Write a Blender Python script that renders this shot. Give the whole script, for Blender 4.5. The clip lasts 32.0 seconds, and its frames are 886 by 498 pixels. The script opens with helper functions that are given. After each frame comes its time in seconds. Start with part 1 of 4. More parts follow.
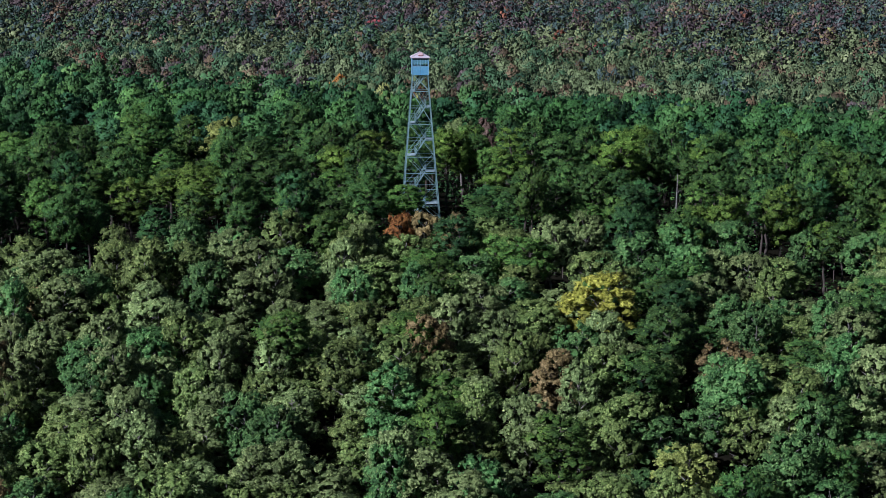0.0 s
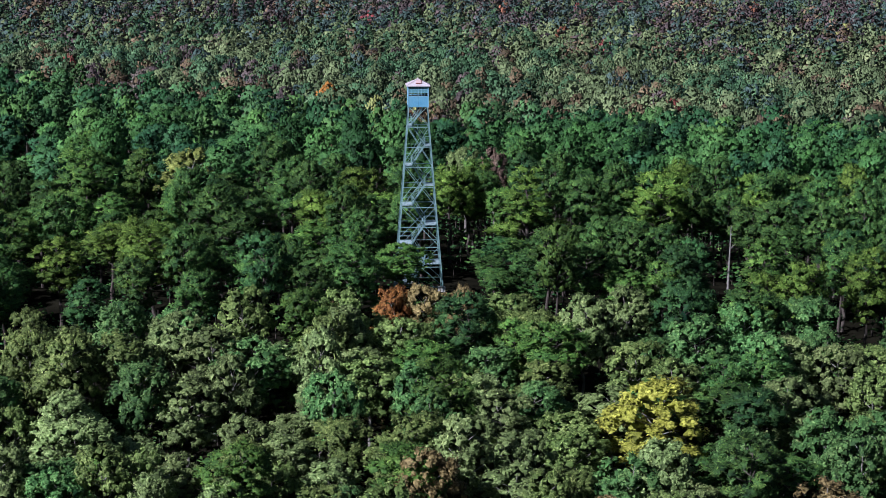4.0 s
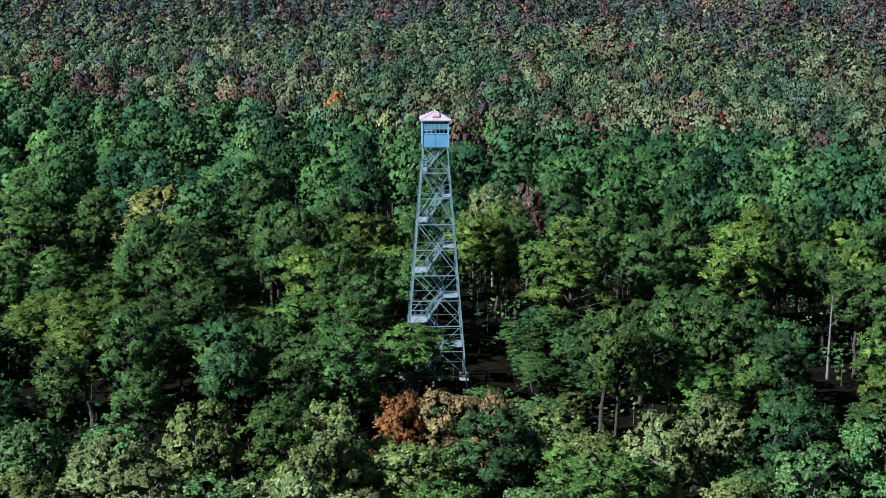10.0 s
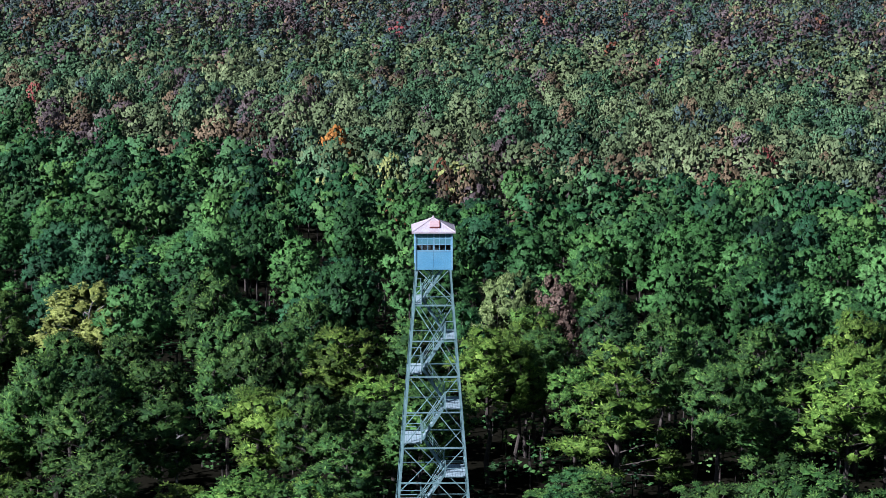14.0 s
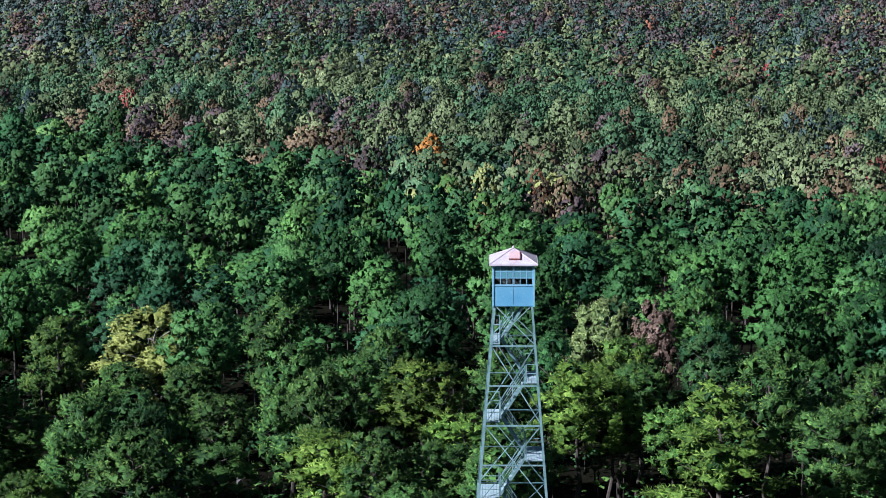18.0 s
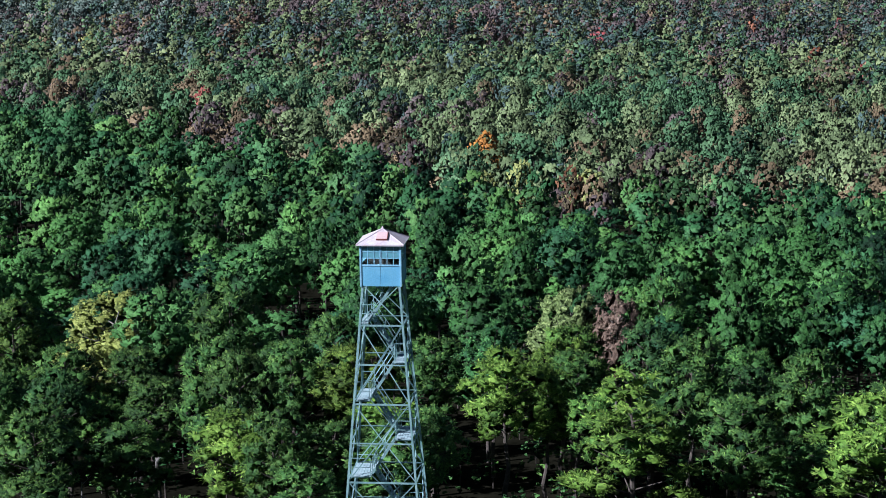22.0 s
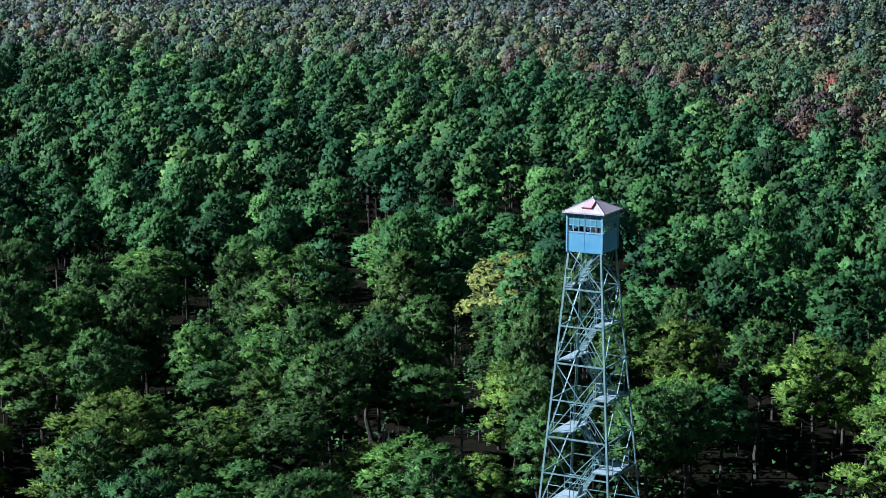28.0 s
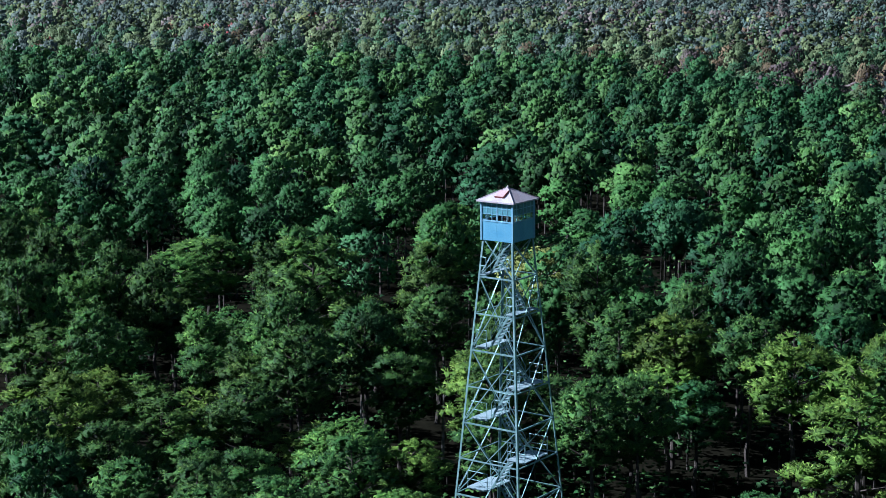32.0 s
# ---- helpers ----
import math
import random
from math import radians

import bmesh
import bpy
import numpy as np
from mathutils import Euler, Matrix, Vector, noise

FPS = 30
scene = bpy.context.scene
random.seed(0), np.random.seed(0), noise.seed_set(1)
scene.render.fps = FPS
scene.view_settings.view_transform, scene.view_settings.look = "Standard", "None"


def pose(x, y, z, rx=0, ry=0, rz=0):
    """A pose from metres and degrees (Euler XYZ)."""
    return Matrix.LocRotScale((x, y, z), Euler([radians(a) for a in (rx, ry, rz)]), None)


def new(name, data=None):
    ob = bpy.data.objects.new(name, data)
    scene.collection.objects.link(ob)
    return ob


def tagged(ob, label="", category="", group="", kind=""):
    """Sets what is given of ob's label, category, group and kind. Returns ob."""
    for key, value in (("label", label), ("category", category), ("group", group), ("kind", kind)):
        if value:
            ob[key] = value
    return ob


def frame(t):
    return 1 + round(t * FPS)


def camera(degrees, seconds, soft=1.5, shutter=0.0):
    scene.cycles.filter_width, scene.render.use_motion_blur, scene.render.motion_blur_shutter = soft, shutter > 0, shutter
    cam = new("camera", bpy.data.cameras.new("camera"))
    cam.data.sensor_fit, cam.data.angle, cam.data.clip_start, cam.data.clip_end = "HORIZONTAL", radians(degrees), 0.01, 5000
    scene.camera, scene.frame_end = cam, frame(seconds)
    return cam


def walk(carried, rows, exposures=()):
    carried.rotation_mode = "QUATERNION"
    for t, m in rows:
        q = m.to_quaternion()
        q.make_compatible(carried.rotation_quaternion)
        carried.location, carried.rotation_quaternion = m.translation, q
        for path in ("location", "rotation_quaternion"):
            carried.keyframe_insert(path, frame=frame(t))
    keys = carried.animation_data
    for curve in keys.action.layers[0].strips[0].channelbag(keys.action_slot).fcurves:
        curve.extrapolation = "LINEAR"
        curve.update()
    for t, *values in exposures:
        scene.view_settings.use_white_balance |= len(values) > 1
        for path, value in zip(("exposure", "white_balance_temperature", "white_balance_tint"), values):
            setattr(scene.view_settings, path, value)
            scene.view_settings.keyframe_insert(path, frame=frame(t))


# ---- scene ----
# ---- camera and path: seconds, place, yaw to the left from +y, pitch, roll ----
cam = camera(27.6, 32.0, soft=0.45)


def aim(x, y, z, yaw, pitch, roll):
    return pose(x, y, z, 0, 0, yaw) @ pose(0, 0, 0, 90 + pitch) @ pose(0, 0, 0, 0, 0, roll)


PATH = [
    (0.0, -9.00, -234.24, 40.64, -2.925, -10.457, -0.035),
    (0.5, -8.73, -228.25, 40.59, -2.969, -10.458, -0.031),
    (1.0, -8.47, -222.18, 40.60, -3.003, -10.503, -0.027),
    (1.5, -8.21, -216.06, 40.70, -3.045, -10.986, 0.065),
    (2.0, -7.98, -209.98, 40.87, -3.091, -10.971, 0.019),
    (2.5, -7.80, -204.17, 41.13, -3.139, -10.920, 0.035),
    (3.0, -7.68, -198.89, 41.32, -3.169, -10.874, 0.027),
    (3.5, -7.59, -194.17, 41.38, -3.156, -10.837, 0.005),
    (5.5, -7.89, -182.14, 41.26, -2.709, -10.760, 0.009),
    (6.0, -7.81, -179.87, 40.98, -2.544, -10.765, -0.054),
    (6.5, -7.73, -177.49, 40.76, -2.389, -10.841, -0.171),
    (7.0, -7.59, -174.74, 40.67, -2.730, -10.846, -0.052),
    (7.5, -7.39, -171.47, 40.53, -2.886, -10.859, 0.016),
    (8.0, -7.20, -167.68, 40.43, -2.806, -10.871, 0.024),
    (8.5, -6.91, -163.35, 40.34, -2.671, -10.902, 0.058),
    (9.0, -6.57, -158.54, 40.30, -2.562, -10.929, 0.064),
    (9.5, -6.21, -153.32, 40.25, -2.469, -10.941, 0.237),
    (10.0, -5.78, -147.82, 40.30, -2.500, -10.924, 0.111),
    (10.5, -5.40, -142.17, 40.36, -2.409, -10.916, 0.089),
    (11.0, -5.05, -136.41, 40.47, -2.342, -10.910, 0.069),
    (11.5, -4.67, -130.57, 40.60, -2.249, -10.916, 0.030),
    (12.0, -4.26, -124.72, 40.75, -2.177, -10.867, 0.023),
    (12.5, -3.92, -119.00, 40.84, -2.143, -10.852, 0.179),
    (13.0, -3.51, -113.56, 40.99, -2.076, -10.832, 0.208),
    (13.5, -3.22, -108.66, 41.19, -2.016, -10.793, 0.199),
    (14.0, -3.01, -104.32, 41.33, -1.969, -10.772, 0.108),
    (14.5, -2.73, -100.42, 41.40, -1.892, -10.752, -0.068),
    (16.5, -2.39, -93.34, 41.19, -1.653, -10.683, -0.127),
    (17.0, -2.17, -93.18, 41.11, -1.055, -10.674, -0.196),
    (17.5, -1.86, -93.20, 41.03, 0.142, -10.666, -0.281),
    (18.0, -1.41, -93.31, 40.82, 1.407, -10.639, -0.168),
    (18.5, -0.78, -93.42, 40.63, 2.337, -10.598, -0.127),
    (19.0, -0.08, -93.55, 40.43, 2.707, -10.603, -0.207),
    (19.5, 0.82, -93.76, 40.31, 3.424, -10.619, -0.248),
    (20.0, 2.06, -93.95, 40.22, 3.512, -10.609, -0.385),
    (20.5, 3.76, -94.09, 40.05, 3.582, -10.579, -0.380),
    (21.0, 5.91, -94.11, 40.00, 3.689, -10.549, -0.381),
    (21.5, 8.85, -94.01, 39.81, 4.656, -10.526, -0.360),
    (22.0, 12.22, -93.78, 39.74, 5.484, -10.502, -0.521),
    (22.5, 15.77, -93.45, 39.63, 5.748, -10.482, -0.538),
    (23.0, 19.14, -93.13, 39.57, 7.041, -10.479, -0.596),
    (23.5, 22.13, -92.95, 39.56, 9.101, -10.474, -0.512),
    (24.0, 24.81, -92.88, 39.57, 11.852, -10.484, -0.480),
    (24.5, 27.21, -92.93, 39.51, 15.616, -10.501, -0.455),
    (25.0, 29.42, -92.91, 39.47, 18.491, -10.517, -0.420),
    (25.5, 31.48, -92.76, 39.42, 20.394, -10.539, -0.386),
    (26.0, 33.40, -92.50, 39.38, 22.948, -10.574, -0.658),
    (26.5, 35.28, -92.26, 39.22, 25.028, -10.578, -0.302),
    (28.5, 42.15, -90.24, 39.11, 29.370, -10.648, -0.322),
    (29.0, 43.95, -89.42, 39.06, 29.647, -10.641, -0.362),
    (29.5, 45.84, -88.52, 39.03, 30.330, -10.624, -0.451),
    (30.0, 47.91, -87.54, 38.86, 33.277, -10.600, -0.589),
    (30.5, 50.09, -86.35, 38.71, 34.733, -10.585, -0.470),
    (31.0, 52.22, -85.07, 38.63, 34.759, -10.573, -0.526),
    (31.5, 54.43, -83.80, 38.58, 35.947, -10.548, -0.651),
    (32.0, 56.95, -82.52, 38.49, 36.706, -10.524, -0.585),
]
walk(cam, [(t, aim(*p)) for t, *p in PATH], exposures=[(0.0, 0.25, 5400, 23), (2.0, 0.48, 5450, 22), (6.0, 0.58, 5500, 22), (13.0, 0.7, 5450, 21), (22.0, 0.84, 5450, 16), (32.0, 0.87, 5100, 13)])

# ---- light: clear autumn sky, sun high on the left behind the first view ----
SUN_TO = Vector((-0.83, -0.56, 0.0)).normalized()
SUN_UP = radians(36)
world = bpy.data.worlds.new("sky")
scene.world = world
world.use_nodes = True
wn = world.node_tree
sky = wn.nodes.new("ShaderNodeTexSky")
sky.sky_type = "NISHITA"
sky.sun_disc = False
sky.sun_elevation = SUN_UP
sky.sun_rotation = math.atan2(SUN_TO.x, SUN_TO.y)
sky.altitude = 300
wn.links.new(sky.outputs[0], wn.nodes["Background"].inputs[0])
wn.nodes["Background"].inputs[1].default_value = 0.022
sun = new("sun", bpy.data.lights.new("sun", "SUN"))
sun.data.energy = 5.0
sun.data.angle = radians(0.5)
sun.data.color = (1.0, 0.96, 0.89)
sun_way = -(SUN_TO * math.cos(SUN_UP) + Vector((0, 0, math.sin(SUN_UP))))
sun.rotation_mode = "QUATERNION"
sun.rotation_quaternion = sun_way.to_track_quat("-Z", "Y")
sun.location = (-80, -60, 120)

# ---- materials ----
import functools


def shader(name):
    m = bpy.data.materials.new(name)
    m.use_nodes = True
    nt = m.node_tree
    return m, nt, nt.nodes["Principled BSDF"]


def node(nt, kind, **inputs):
    n = nt.nodes.new(kind)
    for key, value in inputs.items():
        n.inputs[key.replace("_", " ")].default_value = value
    return n


def ramp(nt, fac, stops):
    r = nt.nodes.new("ShaderNodeValToRGB")
    while len(r.color_ramp.elements) < len(stops):
        r.color_ramp.elements.new(0.5)
    for e, (at, c) in zip(r.color_ramp.elements, stops):
        e.position, e.color = at, (*c, 1)
    nt.links.new(fac, r.inputs[0])
    return r


def foliage(name, dark, mid, light, own=0.25, glow=0.09, gloss=0.65, grain=5.0, mottle=0.35):
    """Leaves: each leaf or tuft its own tone, whole trees shifted a little, light passing through."""
    m, nt, bsdf = shader(name)
    geo = nt.nodes.new("ShaderNodeNewGeometry")
    info = nt.nodes.new("ShaderNodeObjectInfo")
    own_tone = nt.nodes.new("ShaderNodeAttribute")
    own_tone.attribute_name = "leaf_tone"
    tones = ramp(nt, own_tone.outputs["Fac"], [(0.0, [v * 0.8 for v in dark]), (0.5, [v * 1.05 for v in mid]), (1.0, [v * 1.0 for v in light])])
    coarse = node(nt, "ShaderNodeTexNoise", Scale=0.35, Detail=2.0)
    nt.links.new(geo.outputs["Position"], coarse.inputs["Vector"])
    val = node(nt, "ShaderNodeMapRange", From_Min=0.3, From_Max=0.7, To_Min=0.75, To_Max=1.25)
    nt.links.new(coarse.outputs["Fac"], val.inputs["Value"])
    tree = node(nt, "ShaderNodeMapRange", To_Min=1 - own, To_Max=1 + own)
    nt.links.new(info.outputs["Random"], tree.inputs["Value"])
    sprays = node(nt, "ShaderNodeTexNoise", Scale=grain, Detail=3.0, Roughness=0.65)
    nt.links.new(geo.outputs["Position"], sprays.inputs["Vector"])
    spray = node(nt, "ShaderNodeMapRange", From_Min=0.36, From_Max=0.64, To_Min=1 - mottle, To_Max=1 + mottle)
    nt.links.new(sprays.outputs["Fac"], spray.inputs["Value"])
    both = nt.nodes.new("ShaderNodeMath")
    both.operation = "MULTIPLY"
    nt.links.new(val.outputs[0], both.inputs[0])
    nt.links.new(spray.outputs[0], both.inputs[1])
    mul = nt.nodes.new("ShaderNodeMath")
    mul.operation = "MULTIPLY"
    nt.links.new(both.outputs[0], mul.inputs[0])
    nt.links.new(tree.outputs[0], mul.inputs[1])
    hue = node(nt, "ShaderNodeMapRange", To_Min=0.492, To_Max=0.508)
    nt.links.new(info.outputs["Random"], hue.inputs["Value"])
    hsv = nt.nodes.new("ShaderNodeHueSaturation")
    nt.links.new(tones.outputs[0], hsv.inputs["Color"])
    nt.links.new(hue.outputs[0], hsv.inputs["Hue"])
    nt.links.new(mul.outputs[0], hsv.inputs["Value"])
    nt.links.new(hsv.outputs[0], bsdf.inputs["Base Color"])
    bsdf.inputs["Roughness"].default_value = gloss
    bsdf.inputs["Specular IOR Level"].default_value = 0.12
    # the leaf masses shade as rounded forms
    way = nt.nodes.new("ShaderNodeAttribute")
    way.attribute_name = "leaf_way"
    turn = nt.nodes.new("ShaderNodeVectorTransform")
    turn.vector_type, turn.convert_from, turn.convert_to = "NORMAL", "OBJECT", "WORLD"
    nt.links.new(way.outputs["Vector"], turn.inputs[0])
    soft = nt.nodes.new("ShaderNodeVectorMath")
    soft.operation = "MULTIPLY_ADD"
    soft.inputs[1].default_value = (0.3, 0.3, 0.3)
    nt.links.new(geo.outputs["Normal"], soft.inputs[0])
    nt.links.new(turn.outputs[0], soft.inputs[2])
    level = nt.nodes.new("ShaderNodeVectorMath")
    level.operation = "NORMALIZE"
    nt.links.new(soft.outputs[0], level.inputs[0])
    relief = node(nt, "ShaderNodeBump", Strength=0.4, Distance=0.15)
    nt.links.new(sprays.outputs["Fac"], relief.inputs["Height"])
    nt.links.new(level.outputs[0], relief.inputs["Normal"])
    nt.links.new(relief.outputs[0], bsdf.inputs["Normal"])
    thin = nt.nodes.new("ShaderNodeBsdfTranslucent")
    nt.links.new(hsv.outputs[0], thin.inputs["Color"])
    mix = nt.nodes.new("ShaderNodeMixShader")
    mix.inputs[0].default_value = glow
    nt.links.new(bsdf.outputs[0], mix.inputs[1])
    nt.links.new(thin.outputs[0], mix.inputs[2])
    nt.links.new(mix.outputs[0], nt.nodes["Material Output"].inputs["Surface"])
    return m


def surface(name, a, b, scale, rough=0.7, metal=0.0, bump=0.2, fine=12.0, spec=0.4):
    """A surface of two tones in patches, with fine grain and relief."""
    m, nt, bsdf = shader(name)
    co = nt.nodes.new("ShaderNodeTexCoord")
    big = node(nt, "ShaderNodeTexNoise", Scale=scale, Detail=6.0, Roughness=0.6)
    small = node(nt, "ShaderNodeTexNoise", Scale=scale * fine, Detail=3.0)
    for n in (big, small):
        nt.links.new(co.outputs["Object"], n.inputs["Vector"])
    c = ramp(nt, big.outputs["Fac"], [(0.32, a), (0.68, b)])
    grain = node(nt, "ShaderNodeMapRange", From_Min=0.3, From_Max=0.7, To_Min=0.8, To_Max=1.15)
    nt.links.new(small.outputs["Fac"], grain.inputs["Value"])
    hsv = nt.nodes.new("ShaderNodeHueSaturation")
    nt.links.new(c.outputs[0], hsv.inputs["Color"])
    nt.links.new(grain.outputs[0], hsv.inputs["Value"])
    nt.links.new(hsv.outputs[0], bsdf.inputs["Base Color"])
    bsdf.inputs["Roughness"].default_value = rough
    bsdf.inputs["Metallic"].default_value = metal
    bsdf.inputs["Specular IOR Level"].default_value = spec
    bp = node(nt, "ShaderNodeBump", Strength=bump, Distance=0.02)
    nt.links.new(small.outputs["Fac"], bp.inputs["Height"])
    nt.links.new(bp.outputs[0], bsdf.inputs["Normal"])
    return m


PINE = foliage("pine_needles", (0.01, 0.036, 0.013), (0.05, 0.117, 0.027), (0.16, 0.275, 0.058))
PINE_FRESH = foliage("fresh_pine_needles", (0.014, 0.046, 0.012), (0.068, 0.146, 0.028), (0.195, 0.315, 0.06))
PINE_WARM = foliage("yellow_pine_needles", (0.022, 0.06, 0.012), (0.1, 0.182, 0.027), (0.255, 0.38, 0.068))
PINE_COOL = foliage("blue_pine_needles", (0.009, 0.038, 0.017), (0.036, 0.1, 0.029), (0.11, 0.225, 0.06))
OLIVE = foliage("olive_leaves", (0.03, 0.054, 0.014), (0.108, 0.16, 0.042), (0.26, 0.33, 0.1))
GREEN = foliage("green_leaves", (0.016, 0.052, 0.016), (0.066, 0.15, 0.042), (0.18, 0.3, 0.095))
PALE = foliage("pale_leaves", (0.045, 0.066, 0.022), (0.132, 0.186, 0.062), (0.3, 0.375, 0.14))
YELLOW = foliage("yellow_leaves", (0.08, 0.09, 0.014), (0.235, 0.24, 0.036), (0.42, 0.41, 0.075))
BROWN = foliage("brown_leaves", (0.05, 0.038, 0.016), (0.17, 0.13, 0.052), (0.31, 0.24, 0.11))
RUST = foliage("rust_leaves", (0.08, 0.035, 0.012), (0.27, 0.125, 0.032), (0.46, 0.26, 0.07))
MAUVE = foliage("mauve_leaves", (0.06, 0.048, 0.038), (0.2, 0.14, 0.1), (0.33, 0.25, 0.19))
STRAW = foliage("straw_leaves", (0.05, 0.075, 0.022), (0.2, 0.235, 0.055), (0.36, 0.41, 0.12))
# far leaves; the greyer and bluer looks have distance haze put into colour
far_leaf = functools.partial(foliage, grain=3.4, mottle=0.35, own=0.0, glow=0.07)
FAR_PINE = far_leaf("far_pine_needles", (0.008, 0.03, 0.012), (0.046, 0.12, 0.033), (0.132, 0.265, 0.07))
HAZE_PINE = far_leaf("hazed_blue_pine_needles", (0.006, 0.028, 0.015), (0.029, 0.093, 0.034), (0.09, 0.2, 0.069))
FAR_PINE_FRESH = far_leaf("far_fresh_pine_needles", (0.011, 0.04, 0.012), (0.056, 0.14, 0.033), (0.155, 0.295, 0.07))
HAZE_OLIVE = far_leaf("hazed_olive_leaves", (0.02, 0.034, 0.014), (0.1, 0.135, 0.058), (0.2, 0.25, 0.115))
HAZE_PALE = far_leaf("hazed_pale_leaves", (0.03, 0.042, 0.02), (0.125, 0.165, 0.072), (0.24, 0.285, 0.13))
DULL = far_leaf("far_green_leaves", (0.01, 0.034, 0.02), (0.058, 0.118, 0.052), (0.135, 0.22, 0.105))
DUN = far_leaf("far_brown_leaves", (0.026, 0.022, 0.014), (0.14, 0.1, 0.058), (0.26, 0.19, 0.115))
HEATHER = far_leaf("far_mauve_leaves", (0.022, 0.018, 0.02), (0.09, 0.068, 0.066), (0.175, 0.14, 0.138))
HAZE_SLATE = far_leaf("hazed_slate_leaves", (0.016, 0.034, 0.03), (0.0546, 0.0882, 0.0777), (0.131, 0.179, 0.158))
HAZE_GREY = far_leaf("hazed_grey_leaves", (0.03, 0.048, 0.04), (0.1, 0.132, 0.11), (0.2, 0.24, 0.205))
HAZE_ROSY = far_leaf("hazed_rosy_leaves", (0.04, 0.034, 0.03), (0.14, 0.118, 0.102), (0.25, 0.216, 0.195))
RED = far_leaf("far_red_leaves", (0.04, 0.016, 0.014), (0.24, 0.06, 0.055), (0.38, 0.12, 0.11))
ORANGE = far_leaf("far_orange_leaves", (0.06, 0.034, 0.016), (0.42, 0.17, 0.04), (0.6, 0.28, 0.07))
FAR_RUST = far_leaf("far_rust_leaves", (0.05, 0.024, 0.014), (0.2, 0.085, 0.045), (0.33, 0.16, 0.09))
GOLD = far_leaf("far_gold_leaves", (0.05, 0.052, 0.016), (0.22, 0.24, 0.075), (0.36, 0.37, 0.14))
BARK = surface("pine_bark", (0.04, 0.033, 0.028), (0.1, 0.082, 0.07), 3.0, 0.95, bump=0.6)
GREY_BARK = surface("grey_bark", (0.12, 0.11, 0.1), (0.26, 0.24, 0.22), 3.0, 0.95, bump=0.5)
DEAD = surface("dead_wood", (0.14, 0.13, 0.12), (0.28, 0.265, 0.25), 3.0, 0.95, bump=0.5)
# near-black for brown leaf litter: the trees' shade is put into the colour
SHADED_FLOOR = surface("shaded_forest_floor", (0.006, 0.006, 0.004), (0.016, 0.015, 0.01), 0.3, 1.0, bump=0.6, spec=0.0)
STEEL = surface("galvanised_steel", (0.13, 0.24, 0.25), (0.27, 0.42, 0.42), 2.5, 0.5, 0.3, 0.08)
PLANK = surface("weathered_plank", (0.23, 0.32, 0.35), (0.37, 0.48, 0.51), 2.0, 0.85, bump=0.3)
PANEL = surface("pale_blue_sheet", (0.115, 0.34, 0.53), (0.175, 0.42, 0.585), 1.4, 0.45, 0.15, 0.05)
ROOF = surface("faded_roof_paint", (0.42, 0.33, 0.35), (0.5, 0.49, 0.53), 1.6, 0.6, 0.0, 0.08)
HATCH = surface("faded_red_sheet", (0.46, 0.31, 0.31), (0.54, 0.4, 0.4), 2.0, 0.6, 0.0, 0.08)
REDEDGE = surface("dark_red_edge", (0.16, 0.04, 0.035), (0.26, 0.08, 0.06), 3.0, 0.7)
FRAME_PAINT = surface("window_frame_paint", (0.15, 0.33, 0.46), (0.24, 0.43, 0.55), 3.0, 0.5)
CONCRETE = surface("concrete", (0.35, 0.34, 0.32), (0.5, 0.49, 0.46), 2.0, 0.9, bump=0.4)
GLASS, _nt, _b = shader("window_glass")
_b.inputs["Base Color"].default_value = (0.75, 0.88, 0.9, 1)
_b.inputs["Transmission Weight"].default_value = 1.0
_b.inputs["Roughness"].default_value = 0.02
_b.inputs["IOR"].default_value = 1.5
DUSTY, _nt, _b = shader("dusty_window_glass")
_b.inputs["Base Color"].default_value = (0.16, 0.36, 0.42, 1)
_b.inputs["Transmission Weight"].default_value = 0.45
_b.inputs["Roughness"].default_value = 0.25
_b.inputs["IOR"].default_value = 1.5
# dark sheet added inside the cab walls to stand for shade within
INSIDE_SHADE = surface("inside_shade_sheet", (0.03, 0.028, 0.025), (0.06, 0.055, 0.05), 3.0, 0.8)


# ---- the lie of the land: a knoll under the tower, falling all round ----
def ground_z(x, y):
    """Height of the ground in metres; x and y may be arrays."""
    x, y = np.asarray(x, float), np.asarray(y, float)
    front = 0.085 * y - 0.00035 * np.minimum(y, 0) ** 2
    back = -0.062 * np.clip(y, 0, 200) - 0.027 * np.clip(y - 200, 0, 420) - 0.004 * np.clip(y - 620, 0, 900)
    z = np.where(y < 0, np.maximum(front, -22), back)
    z = z + 0.022 * np.clip(-x, 0, 320) * np.clip(y / 120, 0, 1) - 0.035 * np.clip(x, 0, 150)
    far = np.clip((np.hypot(x, y) - 120) / 300, 0, 1)
    return z + far * (2.2 * np.sin(x / 61 + 0.7) * np.cos(y / 83) + 2.5 * np.sin((x * 0.6 + y) / 140 + 1.0))


def sheet(name, material, xs, ys):
    gx, gy = np.meshgrid(xs, ys)
    co = np.stack([gx, gy, ground_z(gx, gy)], -1).reshape(-1, 3)
    n, k = len(xs), len(ys)
    a = (np.arange(k - 1)[:, None] * n + np.arange(n - 1)[None]).ravel()
    faces = np.stack([a, a + 1, a + n + 1, a + n], -1)
    return new(name, raw_mesh(name, co, faces, [material], smooth=True))


